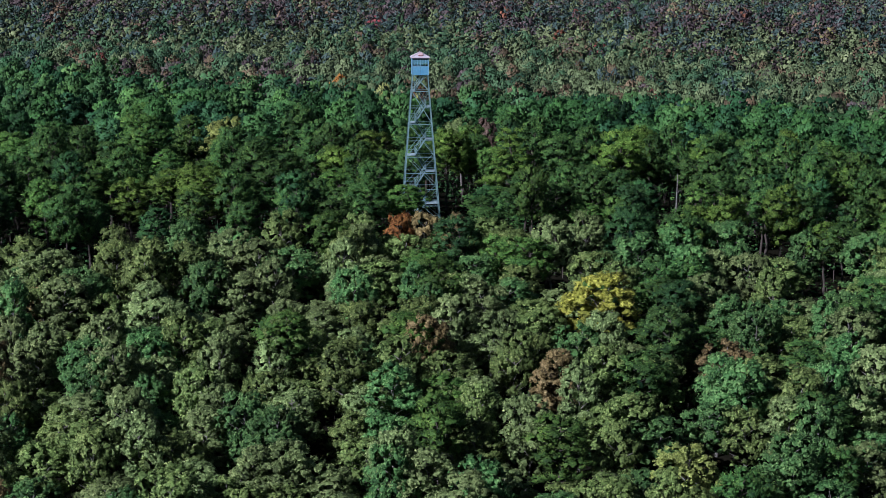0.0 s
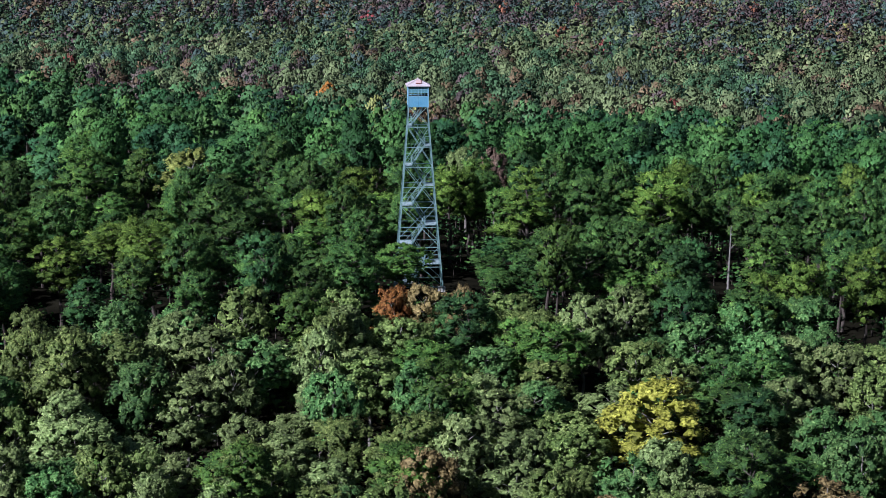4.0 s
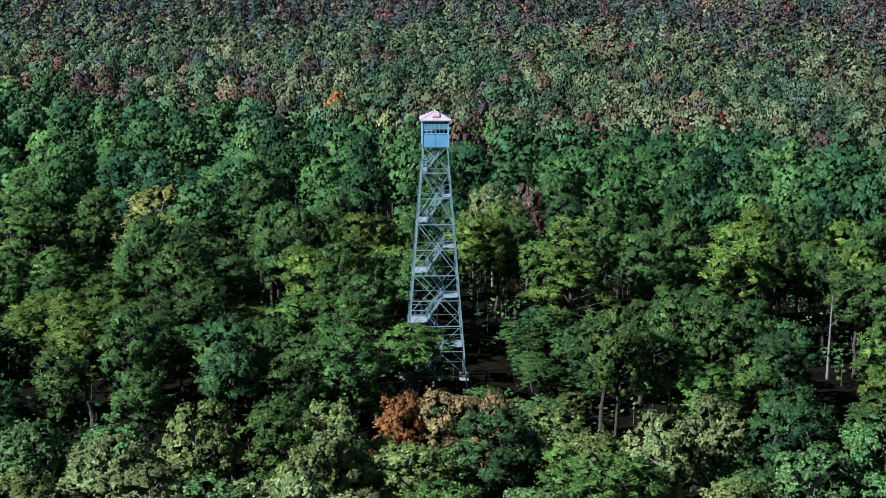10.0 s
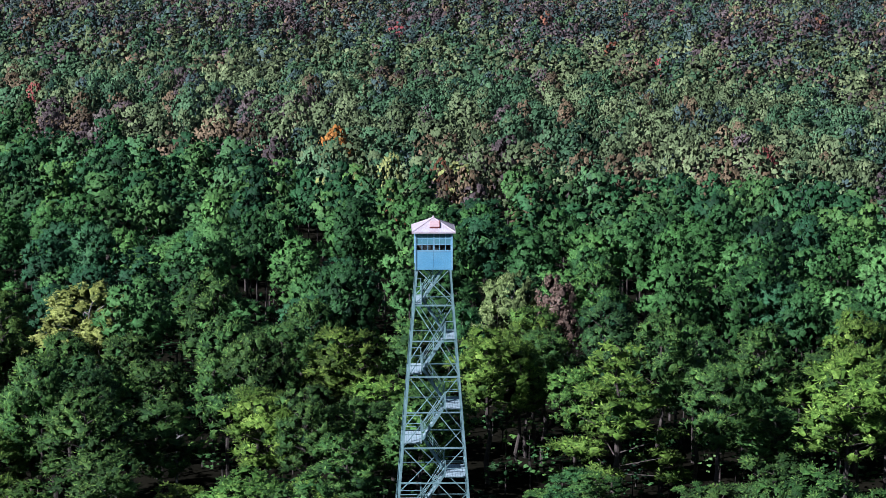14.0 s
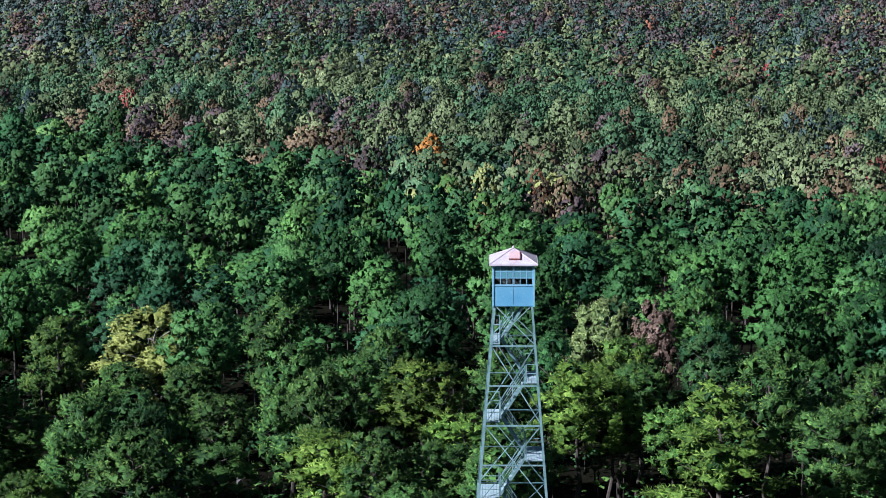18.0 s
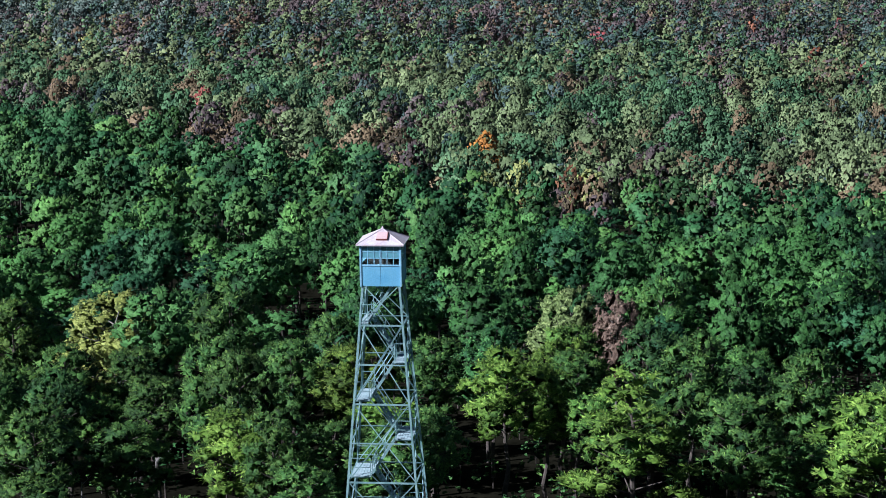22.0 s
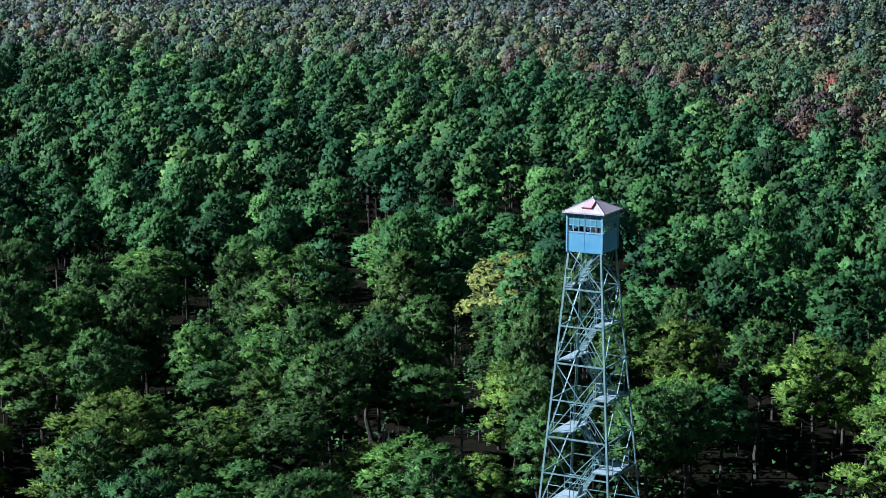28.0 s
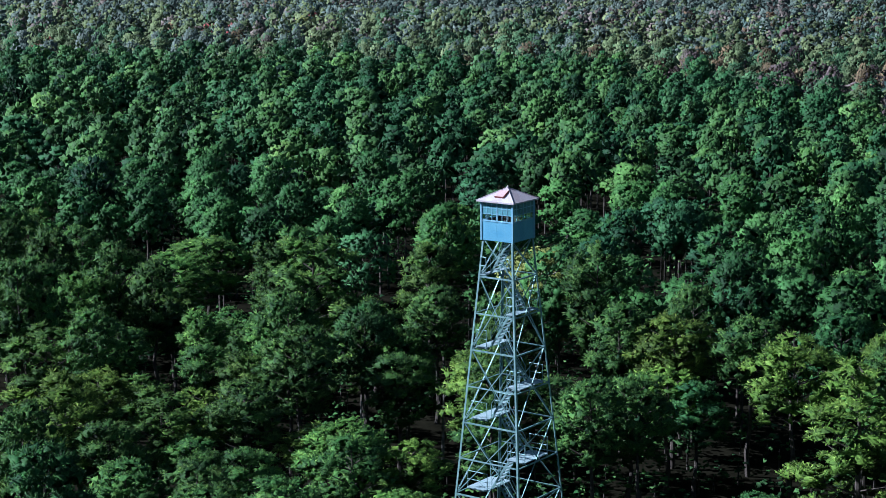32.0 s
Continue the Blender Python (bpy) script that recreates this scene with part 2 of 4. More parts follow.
def raw_mesh(name, co, faces, materials, index=None, smooth=False, way=None, tone=None):
    """A mesh from arrays: places, and faces of three or four corners."""
    me = bpy.data.meshes.new(name)
    co, faces = np.asarray(co, np.float32), np.asarray(faces, np.int32)
    k = faces.shape[1]
    me.vertices.add(len(co))
    me.vertices.foreach_set("co", co.ravel())
    me.loops.add(faces.size)
    me.loops.foreach_set("vertex_index", faces.ravel())
    me.polygons.add(len(faces))
    me.polygons.foreach_set("loop_start", np.arange(0, faces.size, k, dtype=np.int32))
    for m in materials:
        me.materials.append(m)
    if index is not None:
        me.polygons.foreach_set("material_index", np.asarray(index, np.int32))
    if smooth:
        me.polygons.foreach_set("use_smooth", np.ones(len(faces), bool))
    if way is not None:
        me.attributes.new("leaf_way", "FLOAT_VECTOR", "POINT").data.foreach_set("vector", np.asarray(way, np.float32).ravel())
    if tone is not None:
        me.attributes.new("leaf_tone", "FLOAT", "POINT").data.foreach_set("value", np.asarray(tone, np.float32))
    me.update(calc_edges=True)
    return me


steps = np.concatenate([np.linspace(-3500, -420, 16), np.arange(-400, 401, 20), np.linspace(420, 3500, 16)])
ground = tagged(sheet("ground", SHADED_FLOOR, steps, steps), "leaf-littered forest floor on a low knoll, tree shade in its near-black colour", "ground", kind="structure")


# ---- trees ----
def unit(v):
    return v / np.maximum(np.linalg.norm(v, axis=-1, keepdims=True), 1e-9)


def lobes_of(rng, kind, n, loose=1.0):
    """Centres, radii and flatness of the leafy masses of a crown, in metres for a usual tree of height h."""
    az = np.arange(n) * 2.4 + rng.uniform(-0.6, 0.6, n)
    if kind == "pine":
        h = 13.0
        wide, tall = rng.uniform(1.6, 2.2) * (0.9 + 0.1 * loose), rng.uniform(2.7, 3.9) * (0.6 + 0.4 * loose)
        mid = h - tall - 0.5
        s = np.linspace(-0.95, 0.97, n) + rng.uniform(-0.05, 0.05, n)
        s = np.clip(s, -0.97, 0.98)
        ring = np.sqrt(1 - s**2) ** 0.75
        k = 0.9 + loose * rng.uniform(-0.28, 0.22, n)
        c = np.stack([wide * ring * np.cos(az) * k, wide * ring * np.sin(az) * k, mid + tall * s], -1)
        r = rng.uniform(0.75, 1.2, n) * (24 / n) ** 0.4
        flat = 0.78
    elif kind == "tiered":
        h = 14.0
        up = np.linspace(0, 1, n)
        z = 3.2 + (h - 3.9) * up
        reach = (0.3 + 2.8 * (1 - up) ** 0.8) * rng.uniform(0.55, 1.05, n)
        c = np.stack([reach * np.cos(az), reach * np.sin(az), z], -1)
        r = rng.uniform(0.75, 1.2, n) * (1.1 - 0.4 * up)
        flat = 0.42
    else:
        h = 10.0
        mid, wide, tall = 6.0, rng.uniform(1.9, 2.5) * (0.68 + 0.32 * loose), 2.9
        s = np.linspace(-0.85, 0.98, n)
        ring = np.sqrt(1 - s**2)
        k = 0.9 + loose * rng.uniform(-0.28, 0.2, n)
        c = np.stack([wide * ring * np.cos(az) * k, wide * ring * np.sin(az) * k, mid + tall * s * np.minimum(k + 0.1, 1)], -1)
        r = rng.uniform(0.7, 1.3, n) * (22 / n) ** 0.5
        flat = 0.88
    return h, c, r, flat


OCTA = (np.array([[1, 0, 0], [-1, 0, 0], [0, 1, 0], [0, -1, 0], [0, 0, 1], [0, 0, -1]], float),
        np.array([[0, 2, 4], [2, 1, 4], [1, 3, 4], [3, 0, 4], [2, 0, 5], [1, 2, 5], [3, 1, 5], [0, 3, 5]]))


def crown_arrays(rng, kind, lobes, clumps, blades, size, rim=6, blade=0.1, loose=1.0, cap=1.0):
    """A crown: leafy masses on the limbs, each set with small knobbly clumps fringed by needles (pines) or leaves."""
    h, c, r, flat = lobes_of(rng, kind, lobes, loose)
    squash = np.array([1, 1, flat])
    heart = np.array([0, 0, c[:, 2].mean() - 0.6])
    pick = rng.choice(len(r), clumps * 5, p=r**2 / (r**2).sum())
    n = unit(rng.normal(size=(clumps * 5, 3)))
    n[:, 2] = np.where(n[:, 2] < -0.3, -n[:, 2], n[:, 2])
    p = c[pick] + n * r[pick, None] * rng.uniform(0.75, 1.02, (clumps * 5, 1)) * squash
    inside = np.zeros(len(p), bool)
    for k in range(len(r)):
        d = (p - c[k]) / (r[k] * squash)
        inside |= ((d**2).sum(-1) < 0.62) & (pick != k)
    p, n, pick = p[~inside][:clumps], n[~inside][:clumps], pick[~inside][:clumps]
    m = len(p)
    pr = size * rng.uniform(0.65, 1.35, m)[:, None, None]
    body = unit((p - heart) * [1, 1, 0.8])
    # the hidden heart of the crown, a filler coloured as inner shade
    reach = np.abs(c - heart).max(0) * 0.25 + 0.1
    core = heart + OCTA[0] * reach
    # each clump: a ragged cap, its rim drooping round a raised middle
    side = unit(np.cross(n, rng.normal(size=n.shape)))
    other = np.cross(n, side)
    ang = (np.arange(rim) * 2 * np.pi / rim + rng.uniform(-0.35, 0.35, (m, rim)))[..., None]
    out = np.cos(ang) * side[:, None] + np.sin(ang) * other[:, None]
    edge = p[:, None] + out * pr * cap * rng.uniform(0.6, 1.25, (m, rim, 1)) - n[:, None] * pr * rng.uniform(0.15, 0.75, (m, rim, 1))
    top = p[:, None] + (n + [0, 0, 0.25])[:, None] * pr * 0.6 * cap
    caps = np.concatenate([top, edge], 1).reshape(-1, 3)
    whole = (0.15 + 0.2 * loose) * n + (1.15 - 0.45 * loose) * body
    cap_way = unit(np.concatenate([whole[:, None] + 0.3 * n[:, None], whole[:, None] + (0.3 + 0.55 * loose) * out], 1)).reshape(-1, 3)
    k = np.arange(rim)
    fan = np.stack([np.zeros(rim, int), 1 + k, 1 + (k + 1) % rim], -1)
    cap_faces = (fan[None] + (np.arange(m) * (rim + 1))[:, None, None]).reshape(-1, 3) + 6
    # needles or leaves
    d = unit(rng.normal(size=(m, blades, 3)) + 0.7 * n[:, None] + [0, 0, 0.3])
    turn = unit(np.cross(d, rng.normal(size=d.shape)))
    grow = rng.uniform(0.7, 1.3, (m, blades, 1))
    if kind == "broad":
        q = p[:, None] + d * pr * rng.uniform(0.55, 1.1, (m, blades, 1))
        f = unit(d + rng.normal(size=d.shape) * 0.4 + [0, 0, 0.2])
        u = unit(np.cross(f, turn)) * grow * blade
        v = np.cross(f, u)
        tri = [q - u - v * 0.5, q + u * 1.1 - f * blade * 0.4, q - u * 0.2 + v]
    else:
        w = turn * grow * blade * 0.5
        tip = p[:, None] + d * pr * rng.uniform(0.75, 1.12, (m, blades, 1))
        tri = [p[:, None] + d * pr * 0.35, tip - w, tip + w * 0.8 + d * blade]
    co = np.stack(tri, 2).reshape(-1, 3)
    faces = np.arange(len(co)).reshape(-1, 3) + 6 + len(caps)
    way = np.repeat(unit(0.7 * d + whole[:, None]).reshape(-1, 3), 3, 0)
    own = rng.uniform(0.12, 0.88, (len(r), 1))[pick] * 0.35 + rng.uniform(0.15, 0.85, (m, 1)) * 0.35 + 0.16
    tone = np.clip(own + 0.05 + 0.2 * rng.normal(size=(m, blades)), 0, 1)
    # caps and heart darker than the leaves: inner shade put into leaf_tone
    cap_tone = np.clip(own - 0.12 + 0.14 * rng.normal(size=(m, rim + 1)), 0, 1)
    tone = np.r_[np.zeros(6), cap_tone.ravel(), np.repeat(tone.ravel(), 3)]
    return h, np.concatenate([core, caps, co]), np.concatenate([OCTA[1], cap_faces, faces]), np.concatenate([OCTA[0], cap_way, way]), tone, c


def tube(bm, a, b, ra, rb, sides=6):
    a, b = Vector(a), Vector(b)
    q = (b - a).to_track_quat("Z", "Y")
    rings = []
    for p, r in ((a, ra), (b, rb)):
        rings.append([bm.verts.new(p + q @ Vector((r * math.cos(2 * math.pi * k / sides), r * math.sin(2 * math.pi * k / sides), 0))) for k in range(sides)])
    for k in range(sides):
        bm.faces.new((rings[0][k], rings[0][k - 1], rings[1][k - 1], rings[1][k]))
    bm.faces.new(rings[1])


def trunk_mesh(rng, h, c, kind, material):
    """Tapered, slightly bent trunk with a limb to each leafy mass."""
    bm = bmesh.new()
    n, top = 6, (0.93 if kind != "broad" else 0.78) * h
    foot = 0.19 if kind != "broad" else 0.16
    bend = rng.uniform(-0.18, 0.18, (n + 1, 2))
    bend[0] = 0
    pts = [Vector((bend[k, 0], bend[k, 1], top * k / n - (0.5 if k == 0 else 0))) for k in range(n + 1)]
    rad = [foot * (1 - 0.85 * k / n) for k in range(n + 1)]
    for k in range(n):
        tube(bm, pts[k], pts[k + 1], rad[k], rad[k + 1], 7)
    for q in c:
        z = max(0.25 * h, q[2] - 0.5 * math.hypot(q[0], q[1]) - 0.2)
        k = min(n - 1, int(z / top * n))
        start = pts[k].lerp(pts[k + 1], min(1, z / top * n - k))
        tube(bm, start, q, 0.055, 0.018, 4)
    me = bpy.data.meshes.new("trunk")
    bm.to_mesh(me)
    bm.free()
    me.materials.append(material)
    return me


def make_variants(kind, many, lobes, clumps, blades, size, seed):
    out = []
    for k in range(many):
        rng = np.random.default_rng(seed + k)
        h, co, faces, way, tone, c = crown_arrays(rng, kind, lobes + int(rng.integers(-3, 4)), clumps, blades, size, blade=0.11, loose=0.75 if kind == "broad" else 0.9, cap=0.85)
        out.append((h, co, faces, trunk_mesh(rng, h, c, kind, GREY_BARK if kind == "broad" else BARK), way, tone))
    return out


NEAR = {
    "pine": make_variants("pine", 9, 24, 235, 18, 0.34, 100),
    "tiered": make_variants("tiered", 2, 34, 290, 18, 0.33, 200),
    "broad": make_variants("broad", 9, 20, 260, 15, 0.35, 300),
}
CROWNS = {}


def crown_mesh(kind, k, material):
    key = (kind, k, material.name)
    if key not in CROWNS:
        _, co, faces, _, way, tone = NEAR[kind][k]
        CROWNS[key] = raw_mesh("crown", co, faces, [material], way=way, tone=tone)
    return CROWNS[key]


def tree(kind, k, x, y, material, height, girth, turn, name, label, group):
    """One tree: an empty at its foot with trunk and crown."""
    h = NEAR[kind][k][0]
    root = new(name)
    root.location = (x, y, float(ground_z(x, y)) - 0.05)
    root.rotation_euler = (0, 0, turn)
    root.scale = (girth, girth, height / h)
    for part_name, me in (("trunk", NEAR[kind][k][3]), ("crown", crown_mesh(kind, k, material))):
        ob = new(part_name, me)
        ob.parent = root
    return tagged(root, label, "tree", group)


LOOKS = {
    "PINE": (PINE, "dark green pine with rounded needle masses"),
    "PINE_WARM": (PINE_WARM, "yellow-green pine lit on its sunny side"),
    "PINE_COOL": (PINE_COOL, "blue-green pine with soft feathery crown"),
    "PINE_FRESH": (PINE_FRESH, "fresh green pine with a broad domed crown"),
    "OLIVE": (OLIVE, "olive-green oak with early autumn leaves"),
    "GREEN": (GREEN, "green broad-leaved tree in the mixed wood"),
    "PALE": (PALE, "pale grey-green oak turning with the autumn"),
    "STRAW": (STRAW, "straw-yellow autumn tree among the pines"),
    "YELLOW": (YELLOW, "bright yellow autumn hickory"),
    "BROWN": (BROWN, "brown-leaved oak in autumn colour"),
    "RUST": (RUST, "rust-orange maple in autumn colour"),
    "MAUVE": (MAUVE, "pinkish brown tree among the pines"),
}

# trees that stand out: kind, look, place, height of the top above the tower's foot, width
MARKED_FRONT = [
    ("broad", "YELLOW", 16.6, -54.5, 4.8, 1.75),
    ("pine", "PINE_COOL", 24.3, -53.5, 3.6, 1.15),
    ("pine", "PINE_COOL", 22.8, -32.0, 8.2, 1.1),
    ("broad", "PALE", 31.5, -34.7, 3.8, 1.2),
    ("broad", "OLIVE", 17.3, -39.7, 4.4, 1.2),
    ("broad", "OLIVE", -26.0, -43.0, 7.0, 1.2),
    ("broad", "OLIVE", -5.8, -43.5, 4.9, 1.15),
    ("broad", "PALE", 13.4, -34.0, 7.7, 1.15),
    ("broad", "PALE", 18.0, -29.5, 7.4, 1.05),
    ("pine", "PINE_COOL", 3.0, -33.0, 7.2, 1.05),
    ("broad", "RUST", -3.4, -26.0, 6.8, 0.8),
    ("broad", "OLIVE", -4.6, -31.0, 5.0, 0.95),
    ("broad", "GREEN", 0.4, -31.0, 4.6, 0.95),
    ("broad", "BROWN", -0.4, -25.5, 6.9, 0.9),
    ("broad", "BROWN", 2.9, -25.5, 7.1, 0.7),
    ("broad", "OLIVE", -8.1, -31.5, 8.0, 1.0),
    ("broad", "OLIVE", -16.9, -33.5, 8.6, 1.1),
    ("broad", "PALE", -22.3, -36.5, 7.0, 1.2),
    ("broad", "OLIVE", -30.9, -45.0, 8.0, 1.25),
    ("broad", "BROWN", 10.0, -71.0, 1.0, 1.1),
    ("broad", "BROWN", 27.0, -67.0, 1.0, 1.2),
    ("broad", "STRAW", 18.7, -91.0, -2.2, 1.2),
    ("broad", "BROWN", -8.0, -30.0, 6.3, 0.9),
]
MARKED_NEAR = [
    ("pine", "PINE_WARM", -27.3, -11.2, 9.9, 1.35),
    ("pine", "PINE_WARM", -36.5, -11.5, 8.6, 1.15),
    ("pine", "PINE", -10.2, -14.5, 7.8, 1.0),
    ("pine", "PINE", -16.5, -14.5, 7.8, 1.05),
    ("pine", "PINE", -7.3, -5.5, 9.2, 0.95),
    ("pine", "PINE", 38.7, -5.0, 7.8, 1.05),
    ("pine", "PINE_WARM", 33.3, -19.5, 6.0, 1.0),
    ("pine", "PINE_FRESH", -2.0, -7.4, 7.0, 1.2),
    ("pine", "PINE", 22.6, -3.5, 8.6, 1.15),
    ("pine", "PINE", 16.9, -3.5, 7.8, 1.1),
    ("pine", "PINE_WARM", -7.6, 0.5, 7.0, 0.95),
    ("pine", "PINE", -21.9, 6.5, 11.0, 1.15),
    ("pine", "PINE_WARM", -10.8, 12.5, 9.5, 1.15),
    ("tiered", "PINE_WARM", 13.6, 18.1, 11.8, 1.5),
    ("pine", "PINE_WARM", 28.1, 11.0, 11.6, 1.5),
    ("pine", "PINE_WARM", -6.0, 29.8, 9.6, 1.2),
]
MARKED_MID = [
    ("pine", "PINE_WARM", -32.4, -2.0, 8.4, 1.15),
    ("pine", "PINE_WARM", -15.6, 1.0, 6.6, 0.95),
    ("pine", "PINE", -18.0, 13.0, 8.6, 1.1),
    ("pine", "PINE_FRESH", -42.4, 51.5, 11.2, 1.45),
    ("pine", "PINE_FRESH", -39.2, 28.5, 12.3, 1.5),
    ("pine", "PINE", -54.0, 43.5, 9.6, 1.15),
    ("pine", "PINE", -41.5, 8.0, 8.6, 1.1),
    ("pine", "PINE_FRESH", -34.8, 18.0, 8.2, 1.15),
    ("pine", "PINE_FRESH", -26.4, 19.2, 10.2, 1.25),
    ("pine", "PINE_WARM", -26.8, 2.4, 7.0, 1.0),
    ("pine", "PINE_FRESH", -60.5, 38.0, 8.8, 1.45),
    ("pine", "PINE_FRESH", -57.2, 30.2, 8.8, 1.4),
    ("pine", "PINE", 16.2, -15.2, 8.2, 1.1),
    ("pine", "PINE_FRESH", -33.2, 36.5, 11.0, 1.2),
    ("pine", "PINE", -27.0, 29.0, 9.2, 1.1),
    ("pine", "PINE", -16.5, 36.0, 12.4, 1.2),
    ("pine", "PINE", -10.6, 30.0, 9.8, 1.1),
    ("pine", "PINE", -0.6, 31.5, 9.8, 1.1),
    ("pine", "PINE_WARM", 5.0, 26.8, 10.0, 1.25),
    ("pine", "PINE", 17.6, 24.0, 12.0, 1.15),
    ("pine", "PINE", 20.2, 14.8, 10.5, 1.1),
]
MARKED_BACK = [
    ("broad", "STRAW", -28.0, 45.3, 10.4, 1.7),
    ("broad", "PALE", 8.8, 55.0, 9.2, 1.15),
    ("broad", "MAUVE", 12.6, 54.0, 9.0, 0.95),
    ("pine", "PINE", 16.4, 55.5, 9.6, 1.1),
]
MARKED = MARKED_FRONT + MARKED_NEAR + MARKED_MID + MARKED_BACK
EDGE_X = (-600, -278, -231, -174, -128, -100, -72, -55, -38, -24, -18, -8, 8, 25, 45, 60, 80, 97, 400)
EDGE_Y = (180, 217, 254, 290, 278, 270, 243, 230, 220, 202, 180, 148, 146, 156, 170, 170, 145, 117, 90)


def in_view(x, y):
    """The stretch of woodland before and left of the flight."""
    left = np.minimum(-9 - 0.193 * (y + 234), 57 - 1.21 * (y + 82.5)) - 9
    right = -9 + 0.31 * (y + 234) + 9
    return (x > left) & (x < right)


def scatter(rng, x0, x1, y0, y1, gap):
    """Jittered places on a staggered grid laid askew, within a box."""
    cx, cy, reach = (x0 + x1) / 2, (y0 + y1) / 2, math.hypot(x1 - x0, y1 - y0) / 2 + gap
    n = int(reach / gap) + 1
    gx, gy = np.meshgrid(np.arange(-n, n + 1), np.arange(-n, n + 1))
    u = (gx + 0.5 * (gy % 2) + rng.uniform(-0.42, 0.42, gx.shape)) * gap
    v = (gy * 0.93 + rng.uniform(-0.42, 0.42, gx.shape)) * gap
    ca, sa = math.cos(0.43), math.sin(0.43)
    x, y = (cx + u * ca - v * sa).ravel(), (cy + u * sa + v * ca).ravel()
    ok = (x > x0) & (x < x1) & (y > y0) & (y < y1)
    return x[ok], y[ok]


rng = np.random.default_rng(7)
taken = []
for kind, look_name, x, y, top, girth in MARKED:
    height = top - float(ground_z(x, y))
    mat, label = LOOKS[look_name]
    name = "pine_tree" if kind != "broad" else "broadleaf_tree"
    tree(kind, int(rng.integers(len(NEAR[kind]))), x, y, mat, height, girth, rng.uniform(0, 6.28), name, label, "trees on the knoll")
    taken.append((x, y))
taken = np.array(taken)


# dark gaps in the stand: place, half width, half length, bearing
GAPS = [(-62, 74, 5, 8, 0), (-76, 103, 4, 6, 0), (-17, 22, 3, 5, 0), (-30, 14, 2.4, 3, 0), (-13, 57, 3, 5, 0), (-28, 69, 3, 5, 0), (-56, 98, 4, 9, 0), (-1.5, 35, 2.5, 3.5, 0),
        (24, 66, 3, 5, 0), (-100, 130, 4, 8, 0), (-125, 160, 5, 8, 0), (-45, 130, 4, 8, 0), (31, -1, 4.2, 8, 0),
        (-69, 92, 6, 12, 31), (-62, 96, 4, 9, 30), (-51, 53, 3, 8, 34), (-25, 2, 2.4, 5, 38), (-16, 7, 2.4, 5, 32), (3, 22, 3, 7, 18), (-39, -4, 3.5, 6, 44), (-67, 35, 3.5, 7, 43),
        (-42, 38, 2.6, 6, 30), (-1, 51, 3, 7, 14), (-14, 60, 3, 7, 16), (5, 1, 3, 9, -4), (17, 10, 3, 7, -9), (7, 75, 3, 7, -3),
        (-61, 122, 5, 10, 9), (-42, 15, 3, 6, 10), (20, 18, 3, 6, -8), (18, -26, 3, 4, -10), (-17, -51, 3, 5, 3), (27, -23, 3, 5, -10), (43, -42, 4, 7, -15),
        (7, -75, 4, 5, -6), (22, -87, 4, 5, -12), (-38, -26, 3, 5, 8), (-28, 38, 4, 6, 10), (10.5, 47.5, 4, 5, -4)]


def shut(x, y):
    """Away from the dark gaps in the stand."""
    out = np.ones(len(x), bool)
    for cx, cy, wide, long, bearing in GAPS:
        ca, sa = math.cos(radians(bearing)), math.sin(radians(bearing))
        u, v = (x - cx) * ca + (y - cy) * sa, (y - cy) * ca - (x - cx) * sa
        out &= (u / wide) ** 2 + (v / long) ** 2 > 1
    return out


def free(x, y, gap):
    d = np.hypot(x[:, None] - taken[:, 0], y[:, None] - taken[:, 1]).min(1)
    out = (d > gap) & (np.maximum(np.abs(x), np.abs(y)) > 4.6)
    return out & shut(x, y)


NEAR_Y = 40.0
x, y = scatter(rng, -110, 90, -30, NEAR_Y, 5.5)
open_side = np.zeros(len(x), bool)
for mx, my in ((13.6, 18.1), (28.1, 11.0), (-27.3, -11.2), (-6.0, 29.8), (-42.4, 51.5), (-39.2, 28.5), (-28.0, 45.3)):
    open_side |= (mx - x > -1) & (mx - x < (12 if my == 18.1 else 8)) & (my - y > -2) & (my - y < 7)
open_side |= (np.abs(x - 6.5) < 3.4) & (y > -4) & (y < 15)
open_side |= (x > 8.5) & (x < 17) & (y > -9) & (y < 17)
ok = in_view(x, y) & free(x, y, 3.9) & ~open_side & (y > -23 - 0.1 * np.abs(x)) & ~((np.abs(x - 3) < 7) & (y < -2)) & ~((np.abs(x - 33.7 - 0.226 * y) < 2.8) & (y > -26) & (y < 7))
sunny = np.array([(m[2], m[3]) for m in MARKED if m[1] in ("PINE_WARM", "PINE_FRESH", "PALE", "STRAW")])
for px, py in zip(x[ok], y[ok]):
    dx, dy = sunny[:, 0] - px, sunny[:, 1] - py
    low = 0.74 if np.any((dx > 0) & (dx < 10) & (dy > -1.5) & (dy < 8)) else 1.0
    roll_die = rng.uniform()
    look_name = "PINE" if roll_die < 0.46 else "PINE_COOL" if roll_die < 0.6 else "PINE_FRESH" if roll_die < 0.85 else "PINE_WARM"
    if px > 0 and roll_die > 0.82:
        look_name = "PINE_WARM"
    if look_name == "PINE_WARM" and px < -4 and roll_die < 0.95:
        look_name = "PINE"
    mat, label = LOOKS[look_name]
    tree("pine", int(rng.integers(9)), px, py, mat, (11.8 + rng.uniform(-3.6, 1.6)) * low, rng.uniform(0.86, 1.12), rng.uniform(0, 6.28), "pine_tree", label, "pines round the tower")
x, y = scatter(rng, -5, 11, -24, -7, 3.2)
ok = free(x, y, 2.0)
